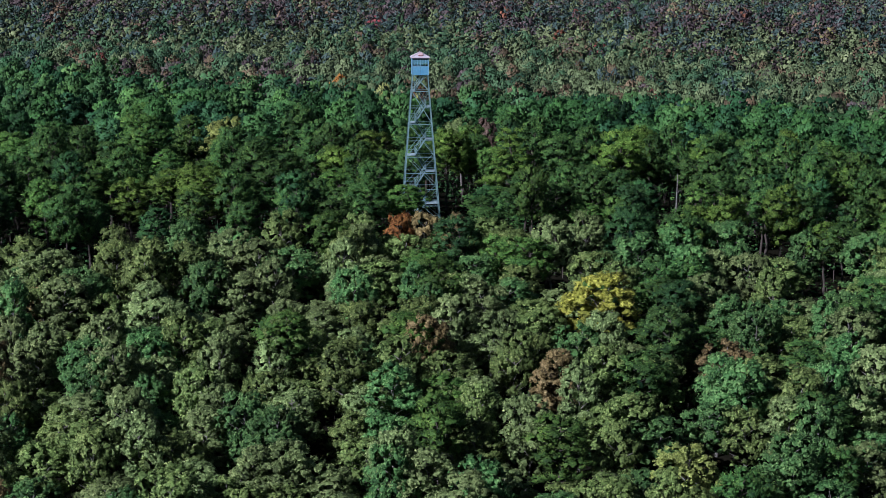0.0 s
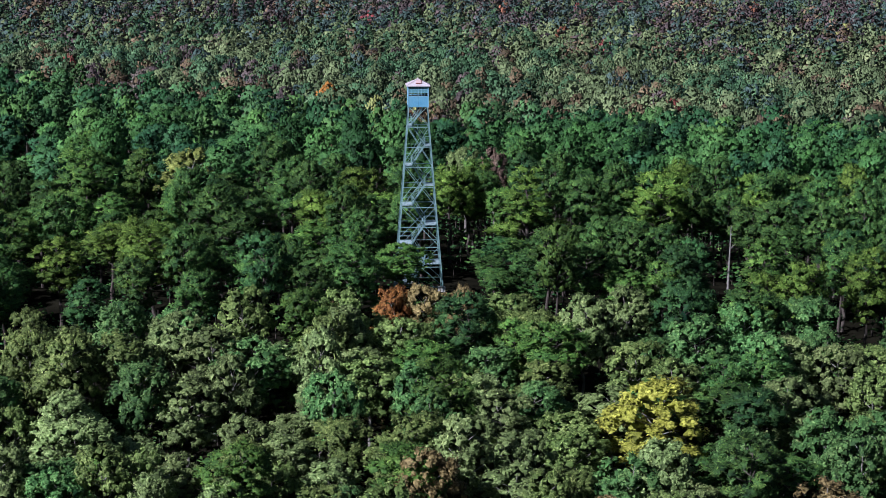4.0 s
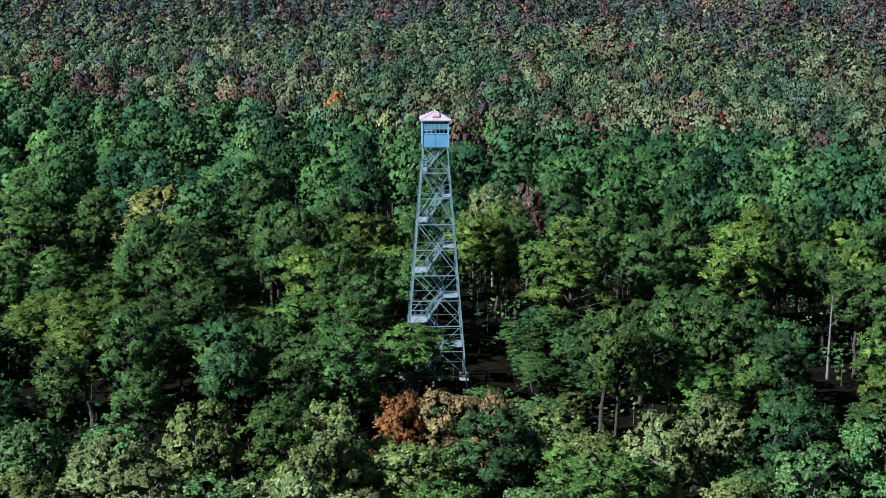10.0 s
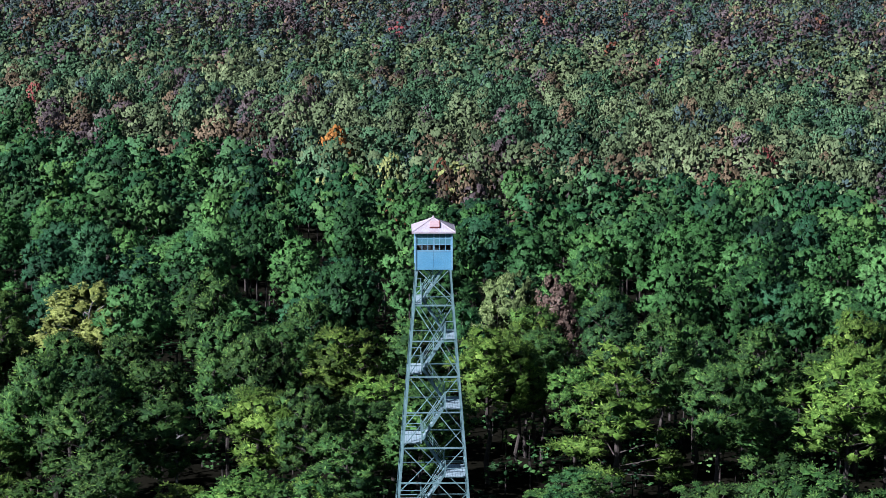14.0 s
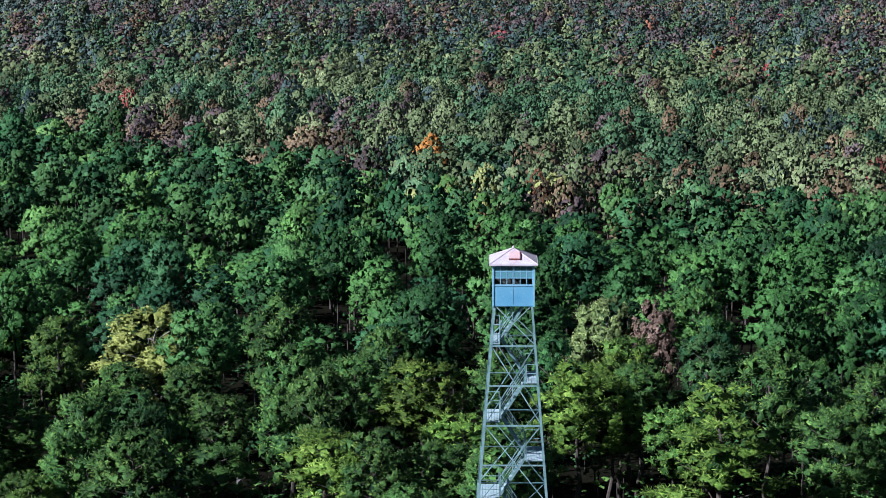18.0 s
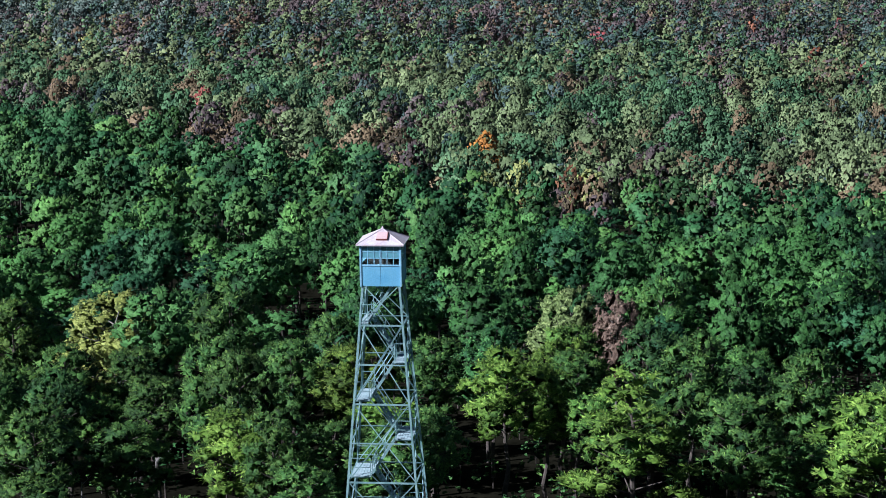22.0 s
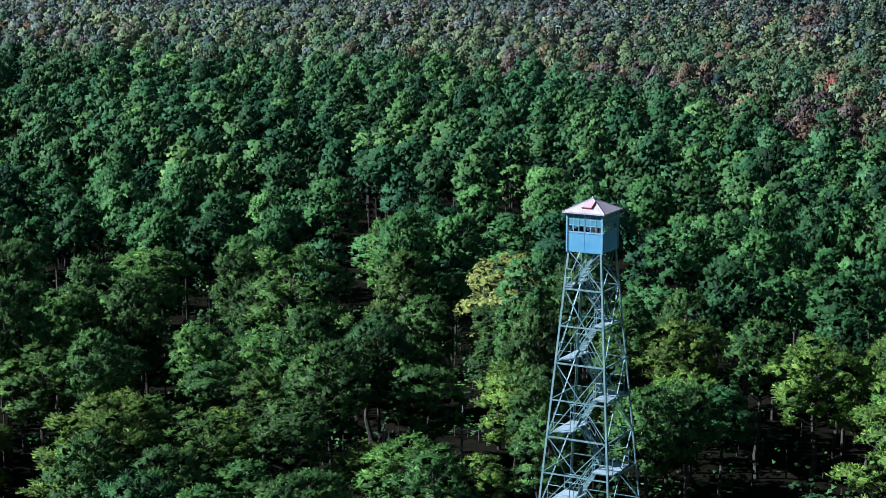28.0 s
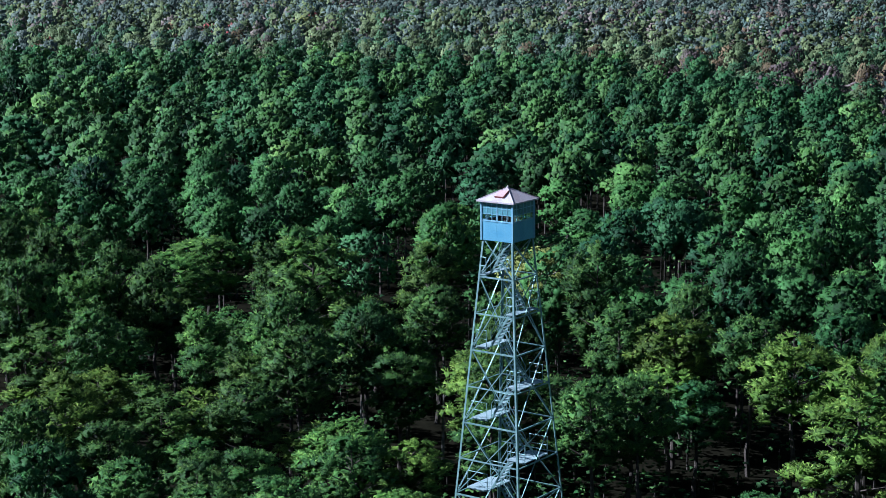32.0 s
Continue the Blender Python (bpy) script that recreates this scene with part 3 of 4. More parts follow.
for px, py in zip(x[ok], y[ok]):
    look_name = rng.choice(["OLIVE", "BROWN", "GREEN", "PINE", "PALE", "GREEN"])
    mat, label = LOOKS[look_name]
    tall = min(6.4, 0.9 - 0.2 * py - float(ground_z(px, py))) * rng.uniform(0.6, 0.95)
    tree("broad", int(rng.integers(9)), px, py, mat, tall, rng.uniform(0.55, 0.75), rng.uniform(0, 6.28), "broadleaf_tree", "low " + label, "low trees before the tower")

for px, py in zip(*scatter(rng, 7.5, 17.5, -8, 13, 3.6)):
    mat, label = LOOKS["PINE" if rng.uniform() < 0.6 else "PINE_COOL"]
    tree("pine", int(rng.integers(9)), px, py, mat, rng.uniform(3.4, 5.6), rng.uniform(0.55, 0.8), rng.uniform(0, 6.28), "pine_tree", "low young " + label, "low trees before the tower")

x, y = scatter(rng, -75, 75, -112, -14, 4.8)
ok = in_view(x, y) & free(x, y, 3.6) & (y < -27 - 0.1 * np.abs(x)) & (y > -105) & ~((np.abs(x - 16) < 5.5) & (y > -64) & (y < -50)) & ~((np.abs(x) < 6) & (y > -33.5))
for px, py in zip(x[ok], y[ok]):
    d = rng.uniform()
    if px > 13:
        look_name = "GREEN" if d < 0.4 else "PINE" if d < 0.66 else "OLIVE" if d < 0.86 else "PALE"
    else:
        look_name = "OLIVE" if d < 0.32 else "PALE" if d < 0.72 else "GREEN" if d < 0.9 else "BROWN" if d < 0.92 else "PINE_FRESH"
    mat, label = LOOKS[look_name]
    pine = look_name.startswith("PINE")
    kind = "pine" if pine else "broad"
    tall = 10.0 + rng.uniform(-2.6, 1.6)
    tree(kind, int(rng.integers(9)), px, py, mat, tall, rng.uniform(0.85, 1.3), rng.uniform(0, 6.28), "pine_tree" if pine else "broadleaf_tree", label, "mixed wood below the tower")


def woods(name, kind, x, y, heights, girths, looks, picks, many, lobes, clumps, blades, size, seed, label, rim=6, blade=0.2):
    """Distant trees, joined in one mesh."""
    rng = np.random.default_rng(seed)
    var = []
    for k in range(many):
        h, co, faces, way, tone, _ = crown_arrays(rng, kind, lobes + int(rng.integers(-1, 2)), clumps, blades, size, rim, blade, 0.35)
        stem = np.array([[0.16 * math.cos(a), 0.16 * math.sin(a), 0] for a in (0, 2.09, 4.19)])
        stem = np.concatenate([stem, stem * [0.4, 0.4, 1] + [0, 0, 0.75 * h]])
        stem_faces = np.array([[0, 1, 4], [0, 4, 3], [1, 2, 5], [1, 5, 4], [2, 0, 3], [2, 3, 5]]) + len(co)
        bark = np.r_[np.zeros(len(faces), bool), np.ones(6, bool)]
        co, faces, way = np.concatenate([co, stem]), np.concatenate([faces, stem_faces]), np.concatenate([way, unit(stem * [1, 1, 0])])
        var.append((co / [1, 1, h], faces, way, bark, np.r_[tone, np.full(6, 0.5)]))
    cos, fcs, idx, ways, tones, at = [], [], [], [], [], 0
    tree_tone = rng.normal(size=len(x)) * 0.16
    z = ground_z(x, y)
    choose, turn = rng.integers(many, size=len(x)), rng.uniform(0, 6.28, len(x))
    for k in range(many):
        sel = np.nonzero(choose == k)[0]
        co, faces, way, bark, tone = var[k]
        ca, sa = np.cos(turn[sel])[:, None], np.sin(turn[sel])[:, None]
        g = girths[sel][:, None]
        px = (co[:, 0] * ca - co[:, 1] * sa) * g + x[sel][:, None]
        py = (co[:, 0] * sa + co[:, 1] * ca) * g + y[sel][:, None]
        pz = co[:, 2] * heights[sel][:, None] + z[sel][:, None]
        wx, wy = way[:, 0] * ca - way[:, 1] * sa, way[:, 0] * sa + way[:, 1] * ca
        ways.append(np.stack([wx, wy, np.broadcast_to(way[:, 2], wx.shape)], -1).reshape(-1, 3))
        cos.append(np.stack([px, py, pz], -1).reshape(-1, 3))
        fcs.append((faces[None] + (at + np.arange(len(sel)) * len(co))[:, None, None]).reshape(-1, 3))
        tones.append(np.clip(tone[None] * 0.45 + 0.24 + tree_tone[sel][:, None], 0, 1).ravel())
        idx.append(np.where(bark[None], len(looks), picks[sel][:, None]).ravel())
        at += len(sel) * len(co)
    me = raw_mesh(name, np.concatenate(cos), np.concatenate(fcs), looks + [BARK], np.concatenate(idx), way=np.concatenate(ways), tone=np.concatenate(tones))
    return tagged(new(name, me), label, "woods", kind="stuff")


# pines behind, as far as the edge of the stand
x, y = scatter(rng, -420, 130, NEAR_Y, 310, 6.4)
ok = in_view(x, y) & (y < np.interp(x, EDGE_X, EDGE_Y) + rng.uniform(-5, 5, len(x))) & free(x, y, 4.4)
x, y = x[ok], y[ok]
# more blue needles beyond y 110, haze carried by the colour
heights, girths, picks = rng.uniform(8.6, 15.2, len(x)), rng.uniform(0.85, 1.25, len(x)), np.where(y > 110, rng.choice(3, len(x), p=[0.4, 0.5, 0.1]), rng.choice(3, len(x), p=[0.45, 0.2, 0.35]))
close = np.hypot(x - 15, y + 92) < 200
for part_of, name, lobes, clumps, blades, size, label in ((close, "pine_wood", 18, 300, 4, 0.28, "dark green pine wood behind the tower"),
                                                          (~close, "far_pine_wood", 14, 140, 1, 0.38, "dark green pine stand running back to the broad-leaved woods")):
    woods(name, "pine", x[part_of], y[part_of], heights[part_of], girths[part_of], [FAR_PINE, HAZE_PINE, FAR_PINE_FRESH], picks[part_of], 10, lobes, clumps, blades, size, 11, label, rim=4, blade=0.12)

# low growth under the nearer pines
x, y = scatter(rng, -110, 70, -27, 105, 3.0)
ok = in_view(x, y) & (np.maximum(np.abs(x), np.abs(y)) > 3.2) & shut(x, y) & (rng.uniform(size=len(x)) < 0.65)
x, y = x[ok], y[ok]
woods("undergrowth", "broad", x, y, rng.uniform(1.2, 3.6, len(x)), rng.uniform(0.35, 0.7, len(x)), [PINE_COOL, GREEN, PINE], rng.choice(3, len(x), p=[0.4, 0.2, 0.4]), 6, 4, 24, 1, 0.42, 21,
      "low shrubs and saplings under the pines", rim=4)

# and under the mixed wood
x, y = scatter(rng, -75, 75, -112, -27, 3.0)
ok = in_view(x, y) & (y < -29)
x, y = x[ok], y[ok]
woods("undergrowth", "broad", x, y, rng.uniform(1.6, 3.8, len(x)), rng.uniform(0.4, 0.8, len(x)), [GREEN, OLIVE, BROWN], rng.choice(3, len(x), p=[0.5, 0.35, 0.15]), 6, 4, 24, 1, 0.42, 22,
      "low shrubs and saplings under the broad-leaved trees", rim=4)

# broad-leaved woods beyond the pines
FAR_LOOKS = [HAZE_OLIVE, HAZE_PALE, DULL, DUN, HEATHER, FAR_RUST, GOLD, RED, ORANGE, HAZE_SLATE, HAZE_GREY, HAZE_ROSY]


def far_picks(rng, x, y):
    """Autumn colours in drifts; haze put into the picks far off and westward."""
    drift = np.array([noise.noise(Vector((a / 17, b / 60, 0.3))) for a, b in zip(x, y)])
    tone = np.array([noise.noise(Vector((a / 22, b / 75, 5.3))) for a, b in zip(x, y)]) + rng.normal(size=len(x)) * 0.2
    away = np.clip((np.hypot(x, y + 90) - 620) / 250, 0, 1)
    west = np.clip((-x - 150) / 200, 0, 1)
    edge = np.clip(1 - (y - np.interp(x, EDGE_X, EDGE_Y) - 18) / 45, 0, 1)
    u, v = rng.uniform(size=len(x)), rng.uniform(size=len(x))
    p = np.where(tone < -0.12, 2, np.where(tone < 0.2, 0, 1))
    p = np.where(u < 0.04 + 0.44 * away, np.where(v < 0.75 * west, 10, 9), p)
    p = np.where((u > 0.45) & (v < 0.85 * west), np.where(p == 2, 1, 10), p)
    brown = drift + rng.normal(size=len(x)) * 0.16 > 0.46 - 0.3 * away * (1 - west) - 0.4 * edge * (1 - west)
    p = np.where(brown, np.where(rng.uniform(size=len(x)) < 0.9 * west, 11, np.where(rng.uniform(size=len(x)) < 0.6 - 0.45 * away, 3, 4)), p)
    return np.where(rng.uniform(size=len(x)) < 0.004, rng.choice([3, 5, 6, 7], len(x)), p)


x, y = scatter(rng, -520, 260, 120, 470, 7.4)
edge = np.interp(x, EDGE_X, EDGE_Y)
ok = in_view(x, y) & (y > edge + 4) & (np.hypot(x - 10, y + 90) < 560)
x, y = x[ok], y[ok]
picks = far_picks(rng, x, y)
# patches of strong colour near the edge of the pines: place, reach, colour
for fx, fy, fr, col in ((-32, 330, 14, 4), (-25, 300, 9, 3), (-46, 300, 9, 3), (-75, 300, 8, 3), (11, 232, 10, 3), (20, 238, 10, 4), (32, 226, 9, 3), (48, 232, 9, 3), (66, 236, 10, 4), (80, 262, 9, 3),
                        (36, 330, 9, 3), (75, 372, 10, 3), (62, 205, 8, 3), (40, 196, 7, 3), (-34, 246, 8, 3), (-22, 215, 6, 3), (-45, 240, 8, 3), (-20, 205, 5, 4),
                        (-60, 252, 5, 7), (-56, 247, 5, 11), (-91, 345, 5, 7), (-80, 309, 4, 7), (-15, 242, 4, 8), (-11, 245, 4, 8), (-11, 171, 4, 6), (-6, 174, 5, 6), (1, 173, 5, 6), (7, 172, 4, 6),
                        (-4, 163, 3, 5), (3, 166, 3, 5), (17, 178, 3, 7), (27, 184, 3, 7), (73, 234, 4, 7), (12, 180, 4, 1), (22, 186, 5, 1)):
    d = np.hypot(x - fx, y - fy)
    strong = col in (5, 6, 7, 8)
    picks = np.where((d < fr) & (rng.uniform(size=len(x)) < (1.0 if strong else 0.7)), col, picks)
    picks[d.argmin()] = col
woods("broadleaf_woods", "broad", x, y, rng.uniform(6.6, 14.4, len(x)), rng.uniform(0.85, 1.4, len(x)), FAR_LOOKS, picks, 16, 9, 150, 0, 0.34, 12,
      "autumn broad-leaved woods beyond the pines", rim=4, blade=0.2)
x, y = scatter(rng, -1350, 560, 250, 1640, 8.8)
ok = in_view(x, y) & (np.hypot(x - 10, y + 90) >= 556) & (np.hypot(x - 10, y + 90) < 1720)
ok &= rng.uniform(size=len(x)) < np.interp(np.hypot(x - 10, y + 90), (800, 850, 1150, 1300), (1, 0.75, 0.7, 0.45))
x, y = x[ok], y[ok]
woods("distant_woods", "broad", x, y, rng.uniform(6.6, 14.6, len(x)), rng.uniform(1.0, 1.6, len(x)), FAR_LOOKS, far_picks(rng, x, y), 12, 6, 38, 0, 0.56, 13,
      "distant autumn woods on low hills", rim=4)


# ---- the fire tower ----
def part(name, bm, material, parent, label=""):
    me = bpy.data.meshes.new(name)
    bm.to_mesh(me)
    bm.free()
    me.materials.append(material)
    ob = new(name, me)
    ob.parent = parent
    if label:
        ob["label"] = label
    return ob


def box(bm, lo, hi):
    m = Matrix.Translation((Vector(lo) + Vector(hi)) / 2) @ Matrix.Diagonal((*(Vector(hi) - Vector(lo)), 1))
    bmesh.ops.create_cube(bm, size=1, matrix=m)
    return bm


def plate(bm, a, b, side, wide, thick, shift=0.0):
    """A flat bar from a to b, its width along side."""
    a, b = Vector(a), Vector(b)
    ahead = (b - a).normalized()
    side = Vector(side)
    side = (side - ahead * side.dot(ahead)).normalized()
    up = ahead.cross(side)
    mid = (a + b) / 2 + side * shift
    m = Matrix((side, up, ahead)).transposed().to_4x4()
    m.translation = mid
    bmesh.ops.create_cube(bm, size=1, matrix=m @ Matrix.Diagonal((wide, thick, (b - a).length, 1)))


def angle_bar(bm, a, b, d1, d2, wide, thick=0.012):
    """A rolled steel angle from a to b with legs along d1 and d2."""
    plate(bm, a, b, d1, wide, thick, wide / 2)
    plate(bm, a, b, d2, wide, thick, wide / 2)
    return bm


tower = tagged(new("fire_tower"), "tall galvanised steel fire lookout tower with pale blue cab", "lookout tower")
FLOOR_Z, BASE_Z = 20.5, 0.25
LEVELS = [20.5, 18.36, 14.12, 9.88, 5.65, 1.41]
MIDS = [16.24, 12.0, 7.77, 3.53]


def half(z):
    return 1.03 + 0.08 * (FLOOR_Z - z)


def corner(sx, sy, z, inset=0.0):
    w = half(z) - inset
    return Vector((sx * w, sy * w, z))


CORNERS = [(-1, -1), (1, -1), (1, 1), (-1, 1)]
for sx, sy in CORNERS:
    part("footing", box(bmesh.new(), (sx * half(0.3) - 0.4, sy * half(0.3) - 0.4, -0.9), (sx * half(0.3) + 0.4, sy * half(0.3) + 0.4, 0.3)), CONCRETE, tower, "grey concrete footing")
    part("leg", angle_bar(bmesh.new(), corner(sx, sy, BASE_Z), corner(sx, sy, FLOOR_Z + 0.05), (-sx, 0, 0), (0, -sy, 0), 0.11, 0.02), STEEL, tower)
for k in range(4):
    (ax, ay), (bx, by) = CORNERS[k], CORNERS[(k + 1) % 4]
    inward = Vector((-(ax + bx) / 2, -(ay + by) / 2, 0))
    for z, w in [(z, 0.075) for z in LEVELS[1:]] + [(z, 0.06) for z in MIDS]:
        a, b = corner(ax, ay, z, -0.012), corner(bx, by, z, -0.012)
        part("strut", angle_bar(bmesh.new(), a, b, (0, 0, -1), inward, w), STEEL, tower)
    for zt, zb in zip(LEVELS[:-1], LEVELS[1:]):
        for (px, py), (qx, qy), off in (((ax, ay), (bx, by), 0.03), ((bx, by), (ax, ay), 0.045)):
            bm = bmesh.new()
            plate(bm, corner(px, py, zt, off), corner(qx, qy, zb, off), (0, 0, 1), 0.055, 0.012)
            plate(bm, corner(px, py, zt, off + 0.03), corner(qx, qy, zb, off + 0.03), inward, 0.045, 0.012)
            part("brace", bm, STEEL, tower)

STEP = 0.68


def landing(z, s):
    """A planked landing on the side s, on two bearers, with a rail."""
    w = half(z) - 0.1
    lo, hi = sorted((s * STEP, s * w))
    land = part("landing", bmesh.new(), STEEL, tower, "landing of weathered boards")
    for y0 in (-1.11, 1.11):
        part("bearer", box(bmesh.new(), (lo, y0 - 0.04, z - 0.09), (hi, y0 + 0.04, z - 0.021)), STEEL, land)
    n = max(3, round((hi - lo) / 0.16))
    for k in range(n):
        a = lo + (hi - lo) * k / n
        part("board", box(bmesh.new(), (a + 0.008, -1.2, z - 0.02), (a + (hi - lo) / n - 0.008, 1.2, z + 0.025)), PLANK, land)
    for y0 in (-1.15, 1.15):
        bm = bmesh.new()
        for h in (0.5, 1.0):
            tube(bm, (lo, y0, z + h), (hi, y0, z + h), 0.02, 0.02)
        for x0 in (lo + 0.03, hi - 0.03):
            tube(bm, (x0, y0, z), (x0, y0, z + 1.02), 0.022, 0.022)
        part("guard_rail", bm, STEEL, land)


def flight(z0, z1, s, y0, end=STEP):
    """A stair from the landing on the side -s up to the side s, beside the line y0."""
    a, b = Vector((-s * STEP, y0, z0)), Vector((s * end, y0, z1))
    fl = part("stair_flight", bmesh.new(), STEEL, tower)
    for e in (-0.34, 0.34):
        bm = bmesh.new()
        plate(bm, a + Vector((0, e, 0)), b + Vector((0, e, 0)), (0, 0, 1), 0.13, 0.02)
        part("stringer", bm, STEEL, fl)
        bm = bmesh.new()
        up = Vector((0, e, 0.85))
        tube(bm, a + up, b + up, 0.02, 0.02)
        tube(bm, a + up * 0.55 + Vector((0, e * 0.45, 0)), b + up * 0.55 + Vector((0, e * 0.45, 0)), 0.016, 0.016)
        for f in (0.02, 0.5, 0.98):
            p = a.lerp(b, f) + Vector((0, e, 0))
            tube(bm, p, p + Vector((0, 0, 0.86)), 0.02, 0.02)
        part("handrail", bm, STEEL, fl)
    n = 9
    for k in range(1, n):
        p = a.lerp(b, k / n)
        part("tread", box(bmesh.new(), (p.x - 0.085, y0 - 0.33, p.z - 0.02), (p.x + 0.085, y0 + 0.33, p.z + 0.015)), PLANK, fl)


for k, z in enumerate(LEVELS[1:]):
    landing(z + 0.1, -1)
    if k < 4:
        landing(MIDS[k] + 0.1, 1)
        flight(LEVELS[k + 2] + 0.1, MIDS[k] + 0.1, 1, -0.42)
        flight(MIDS[k] + 0.1, LEVELS[k + 1] + 0.1, -1, 0.42)
flight(LEVELS[1] + 0.1, FLOOR_Z, 1, -0.42, 0.6)
flight(0.1, LEVELS[5] + 0.1, -1, 0.42)

# cab
H, SILL, HEAD = 1.065, 21.56, 22.62
part("cab_floor", box(bmesh.new(), (-H, -H, FLOOR_Z - 0.06), (H, H, FLOOR_Z + 0.02)), PANEL, tower, "dark underside of the cab floor")
SIDES = [(Vector((1, 0, 0)), Vector((0, -1, 0))), (Vector((0, 1, 0)), Vector((1, 0, 0))), (Vector((-1, 0, 0)), Vector((0, 1, 0))), (Vector((0, -1, 0)), Vector((-1, 0, 0)))]
for sx, sy in CORNERS:
    part("corner_post", box(bmesh.new(), (sx * H - 0.045, sy * H - 0.045, FLOOR_Z - 0.08), (sx * H + 0.045, sy * H + 0.045, HEAD + 0.1)), FRAME_PAINT, tower)


def slab(bm, along, out, u0, u1, d0, d1, z0, z1):
    c = [along * u + out * d for u in (u0, u1) for d in (d0, d1)]
    xs, ys = [p.x for p in c], [p.y for p in c]
    return box(bm, (min(xs), min(ys), z0), (max(xs), max(ys), z1))


for along, out in SIDES:
    for s in (-1, 1):
        u0, u1 = sorted((s * 0.008, s * (H - 0.045)))
        part("wall_panel", slab(bmesh.new(), along, out, u0, u1, H - 0.03, H + 0.004, FLOOR_Z + 0.02, SILL - 0.03), PANEL, tower, "pale blue sheet metal panel")
        win = part("cab_window", bmesh.new(), FRAME_PAINT, tower, "nine-pane steel window")
        bm = bmesh.new()
        for v0, v1 in ((u0, u0 + 0.04), (u1 - 0.04, u1)):
            slab(bm, along, out, v0, v1, H - 0.03, H + 0.01, SILL, HEAD)
        for k in (1, 2):
            u = u0 + (u1 - u0) * k / 3
            slab(bm, along, out, u - 0.018, u + 0.018, H - 0.02, H + 0.004, SILL, HEAD)
        for z, t in ((SILL, 0.05), (SILL + 0.37, 0.035), (SILL + 0.71, 0.035), (HEAD - 0.05, 0.05)):
            slab(bm, along, out, u0, u1, H - 0.022, H + 0.006, z, z + t)
        part("window_frame", bm, FRAME_PAINT, win)
        for i in range(3):
            for j, (z0, z1) in enumerate(((SILL + 0.05, SILL + 0.37), (SILL + 0.405, SILL + 0.71), (SILL + 0.745, HEAD - 0.05))):
                v0, v1 = u0 + (u1 - u0) * i / 3, u0 + (u1 - u0) * (i + 1) / 3
                pane = part("pane", slab(bmesh.new(), along, out, v0 + 0.02, v1 - 0.02, H - 0.012, H - 0.006, z0, z1), GLASS if j == 0 else DUSTY, win)
                pane.visible_shadow = False
    part("shade_sheet", slab(bmesh.new(), along, out, -H + 0.05, H - 0.05, H - 0.06, H - 0.035, FLOOR_Z + 0.02, SILL - 0.02), INSIDE_SHADE, tower, "added dark sheet standing for shade inside the cab")
    part("sill", slab(bmesh.new(), along, out, -H, H, H - 0.03, H + 0.03, SILL - 0.03, SILL), FRAME_PAINT, tower)
    part("head_rail", slab(bmesh.new(), along, out, -H + 0.045, H - 0.045, H - 0.035, H + 0.012, HEAD, HEAD + 0.09), FRAME_PAINT, tower)

# roof: four sloping sheets, a fascia, ridge rolls, a raised hatch and a finial
E, EAVE, APEX = 1.267, 22.7, 23.36
for k in range(4):
    (ax, ay), (bx, by) = CORNERS[k], CORNERS[(k + 1) % 4]
    bm = bmesh.new()
    top = [(ax * E, ay * E, EAVE), (bx * E, by * E, EAVE), (0, 0, APEX)]
    a = [bm.verts.new(p) for p in top]
    b = [bm.verts.new((p[0] * 0.98, p[1] * 0.98, p[2] - 0.035)) for p in top]
    bm.faces.new(a)
    bm.faces.new(b[::-1])
    for i in range(3):
        bm.faces.new((a[i - 1], a[i], b[i], b[i - 1]))
    bmesh.ops.recalc_face_normals(bm, faces=bm.faces)
    part("roof_sheet", bm, ROOF, tower, "sun-faded pinkish white roof sheet")
    bm = bmesh.new()
    plate(bm, (ax * E, ay * E, EAVE - 0.03), (bx * E, by * E, EAVE - 0.03), (0, 0, 1), 0.08, 0.02)
    part("fascia", bm, ROOF, tower)
    bm = bmesh.new()
    tube(bm, (ax * E, ay * E, EAVE + 0.005), (0, 0, APEX + 0.005), 0.028, 0.028)
    part("hip_roll", bm, ROOF, tower)
bm = bmesh.new()
bmesh.ops.create_cone(bm, segments=10, radius1=0.09, radius2=0.03, depth=0.14, cap_ends=True, matrix=Matrix.Translation((0, 0, APEX + 0.05)))
part("finial", bm, ROOF, tower)
slope = math.atan2(APEX - EAVE, E)
lie = Matrix.Translation((0.06, -E * 0.52, EAVE + 0.48 * (APEX - EAVE) + 0.04)) @ Matrix.Rotation(slope, 4, "X")
bm = bmesh.new()
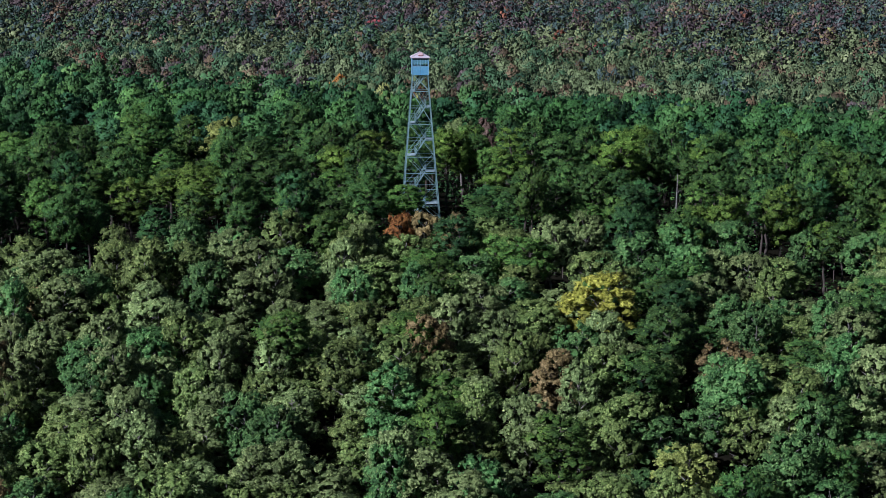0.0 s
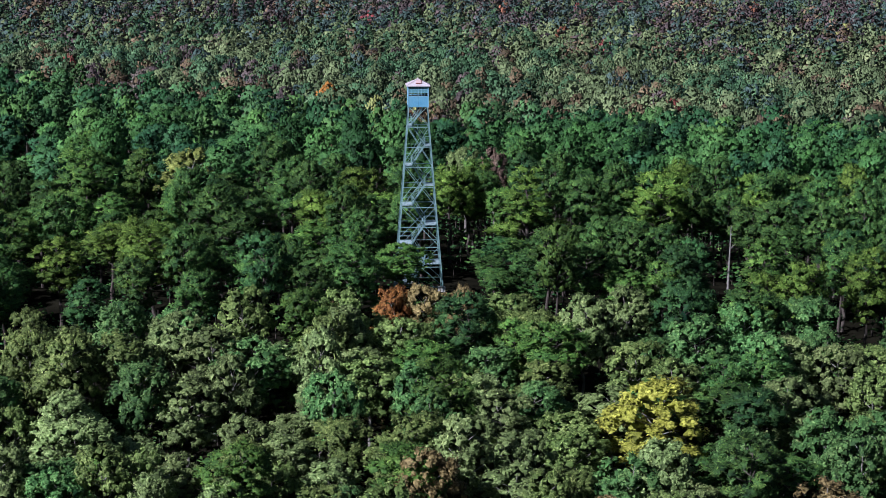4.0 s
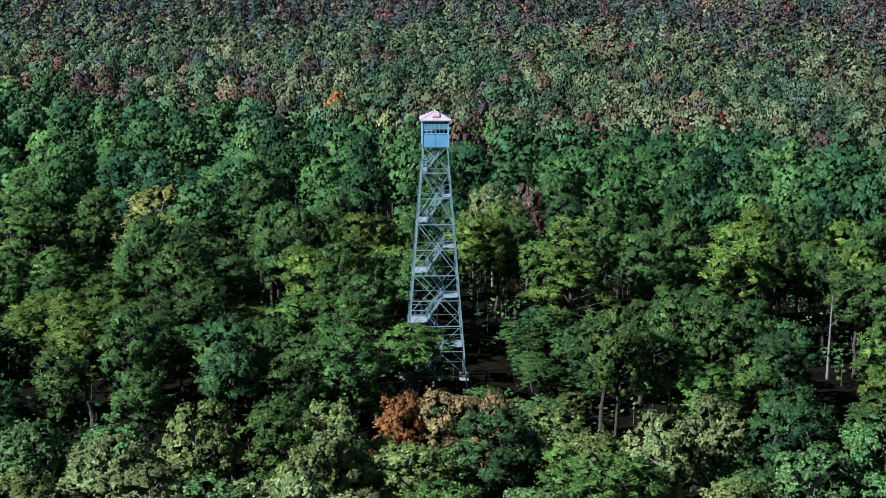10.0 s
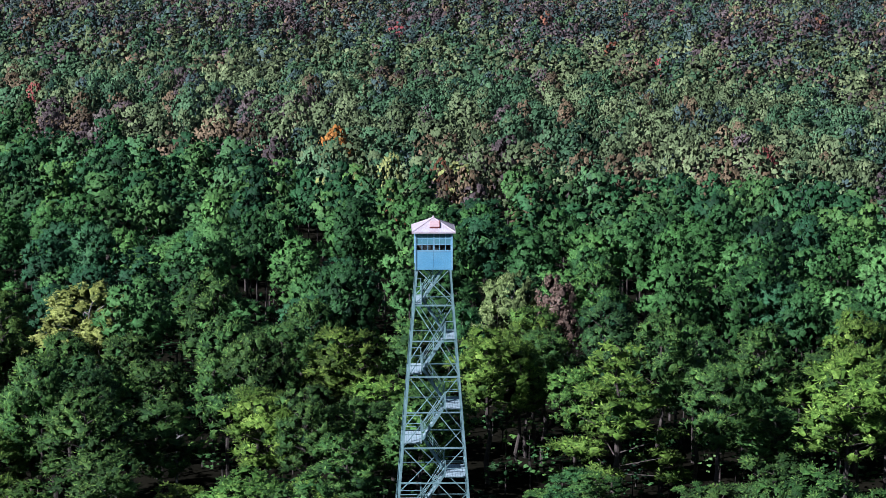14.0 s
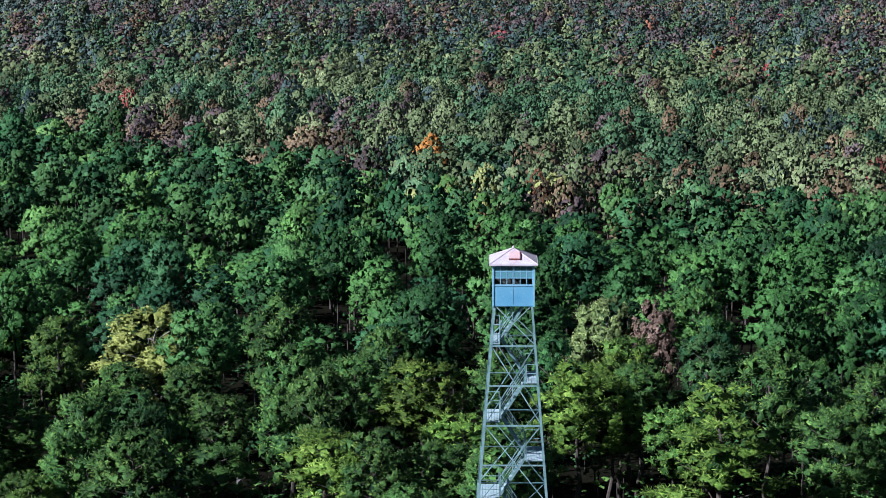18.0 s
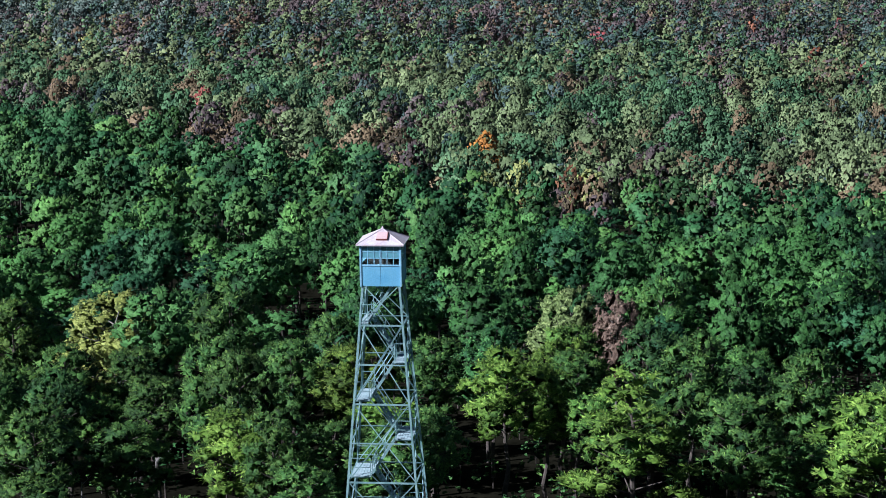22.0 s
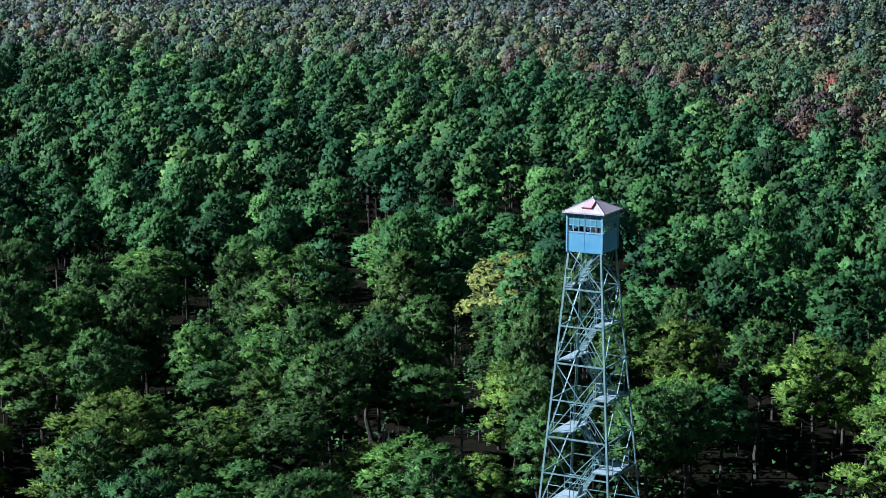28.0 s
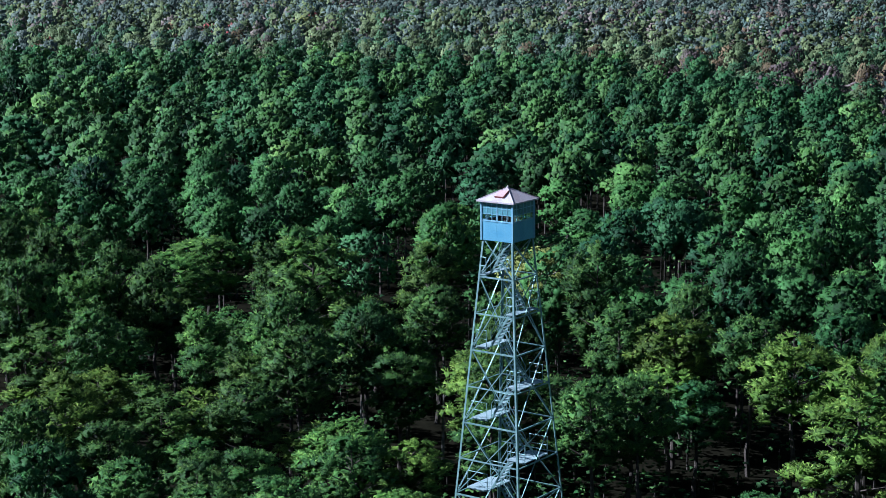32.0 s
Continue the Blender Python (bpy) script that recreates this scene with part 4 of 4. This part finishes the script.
bmesh.ops.create_cube(bm, size=1, matrix=lie @ Matrix.Diagonal((0.56, 0.62, 0.1, 1)))
hatch = part("roof_hatch", bm, HATCH, tower, "raised faded red roof hatch")
bm = bmesh.new()
for c, s in (((0.285, 0, 0.0), (0.03, 0.66, 0.13)), ((0, -0.315, 0.0), (0.6, 0.03, 0.13))):
    bmesh.ops.create_cube(bm, size=1, matrix=lie @ Matrix.Translation(c) @ Matrix.Diagonal((*s, 1)))
part("hatch_edge", bm, REDEDGE, hatch)

# ---- bare dead pines among the living ----
def dead_tree(x, y, top, limbs, spread, seed, label):
    root = tagged(new("dead_tree"), label, "tree")
    z = float(ground_z(x, y)) - 0.1
    root.location = (x, y, z)
    rs = np.random.default_rng(seed)
    tall = top - z
    bm = bmesh.new()
    for k in range(5):
        tube(bm, (0.04 * k, 0, tall * k / 5), (0.04 * (k + 1), 0, tall * (k + 1) / 5), 0.15 - 0.022 * k, 0.15 - 0.022 * (k + 1), 8)
    part("trunk", bm, DEAD, root)
    for k in range(limbs):
        h, az, long = tall * rs.uniform(0.45, 0.97), rs.uniform(0, 6.28), spread * rs.uniform(0.6, 1.2)
        bm = bmesh.new()
        a = Vector((0.04 * 5 * h / tall, 0, h))
        b = a + Vector((long * math.cos(az), long * math.sin(az), long * rs.uniform(0.4, 1.1)))
        tube(bm, a, b, 0.035, 0.014, 5)
        tube(bm, a.lerp(b, 0.5), a.lerp(b, 0.5) + Vector((rs.uniform(-0.3, 0.3), rs.uniform(-0.3, 0.3), 0.5)) * spread, 0.018, 0.008, 4)
        part("limb", bm, DEAD, root)


dead_tree(34.5, 3.6, 6.6, 3, 0.5, 5, "grey bare dead pine trunk with broken limbs")
dead_tree(-23.9, 40.5, 6.2, 12, 0.8, 6, "small bare dead tree with fanned grey limbs")
dead_tree(-21.0, 12.0, 5.0, 9, 0.9, 8, "grey dead sapling in the shade of the pines")
dead_tree(-17.5, 17.0, 5.6, 10, 0.9, 9, "grey dead sapling in the shade of the pines")
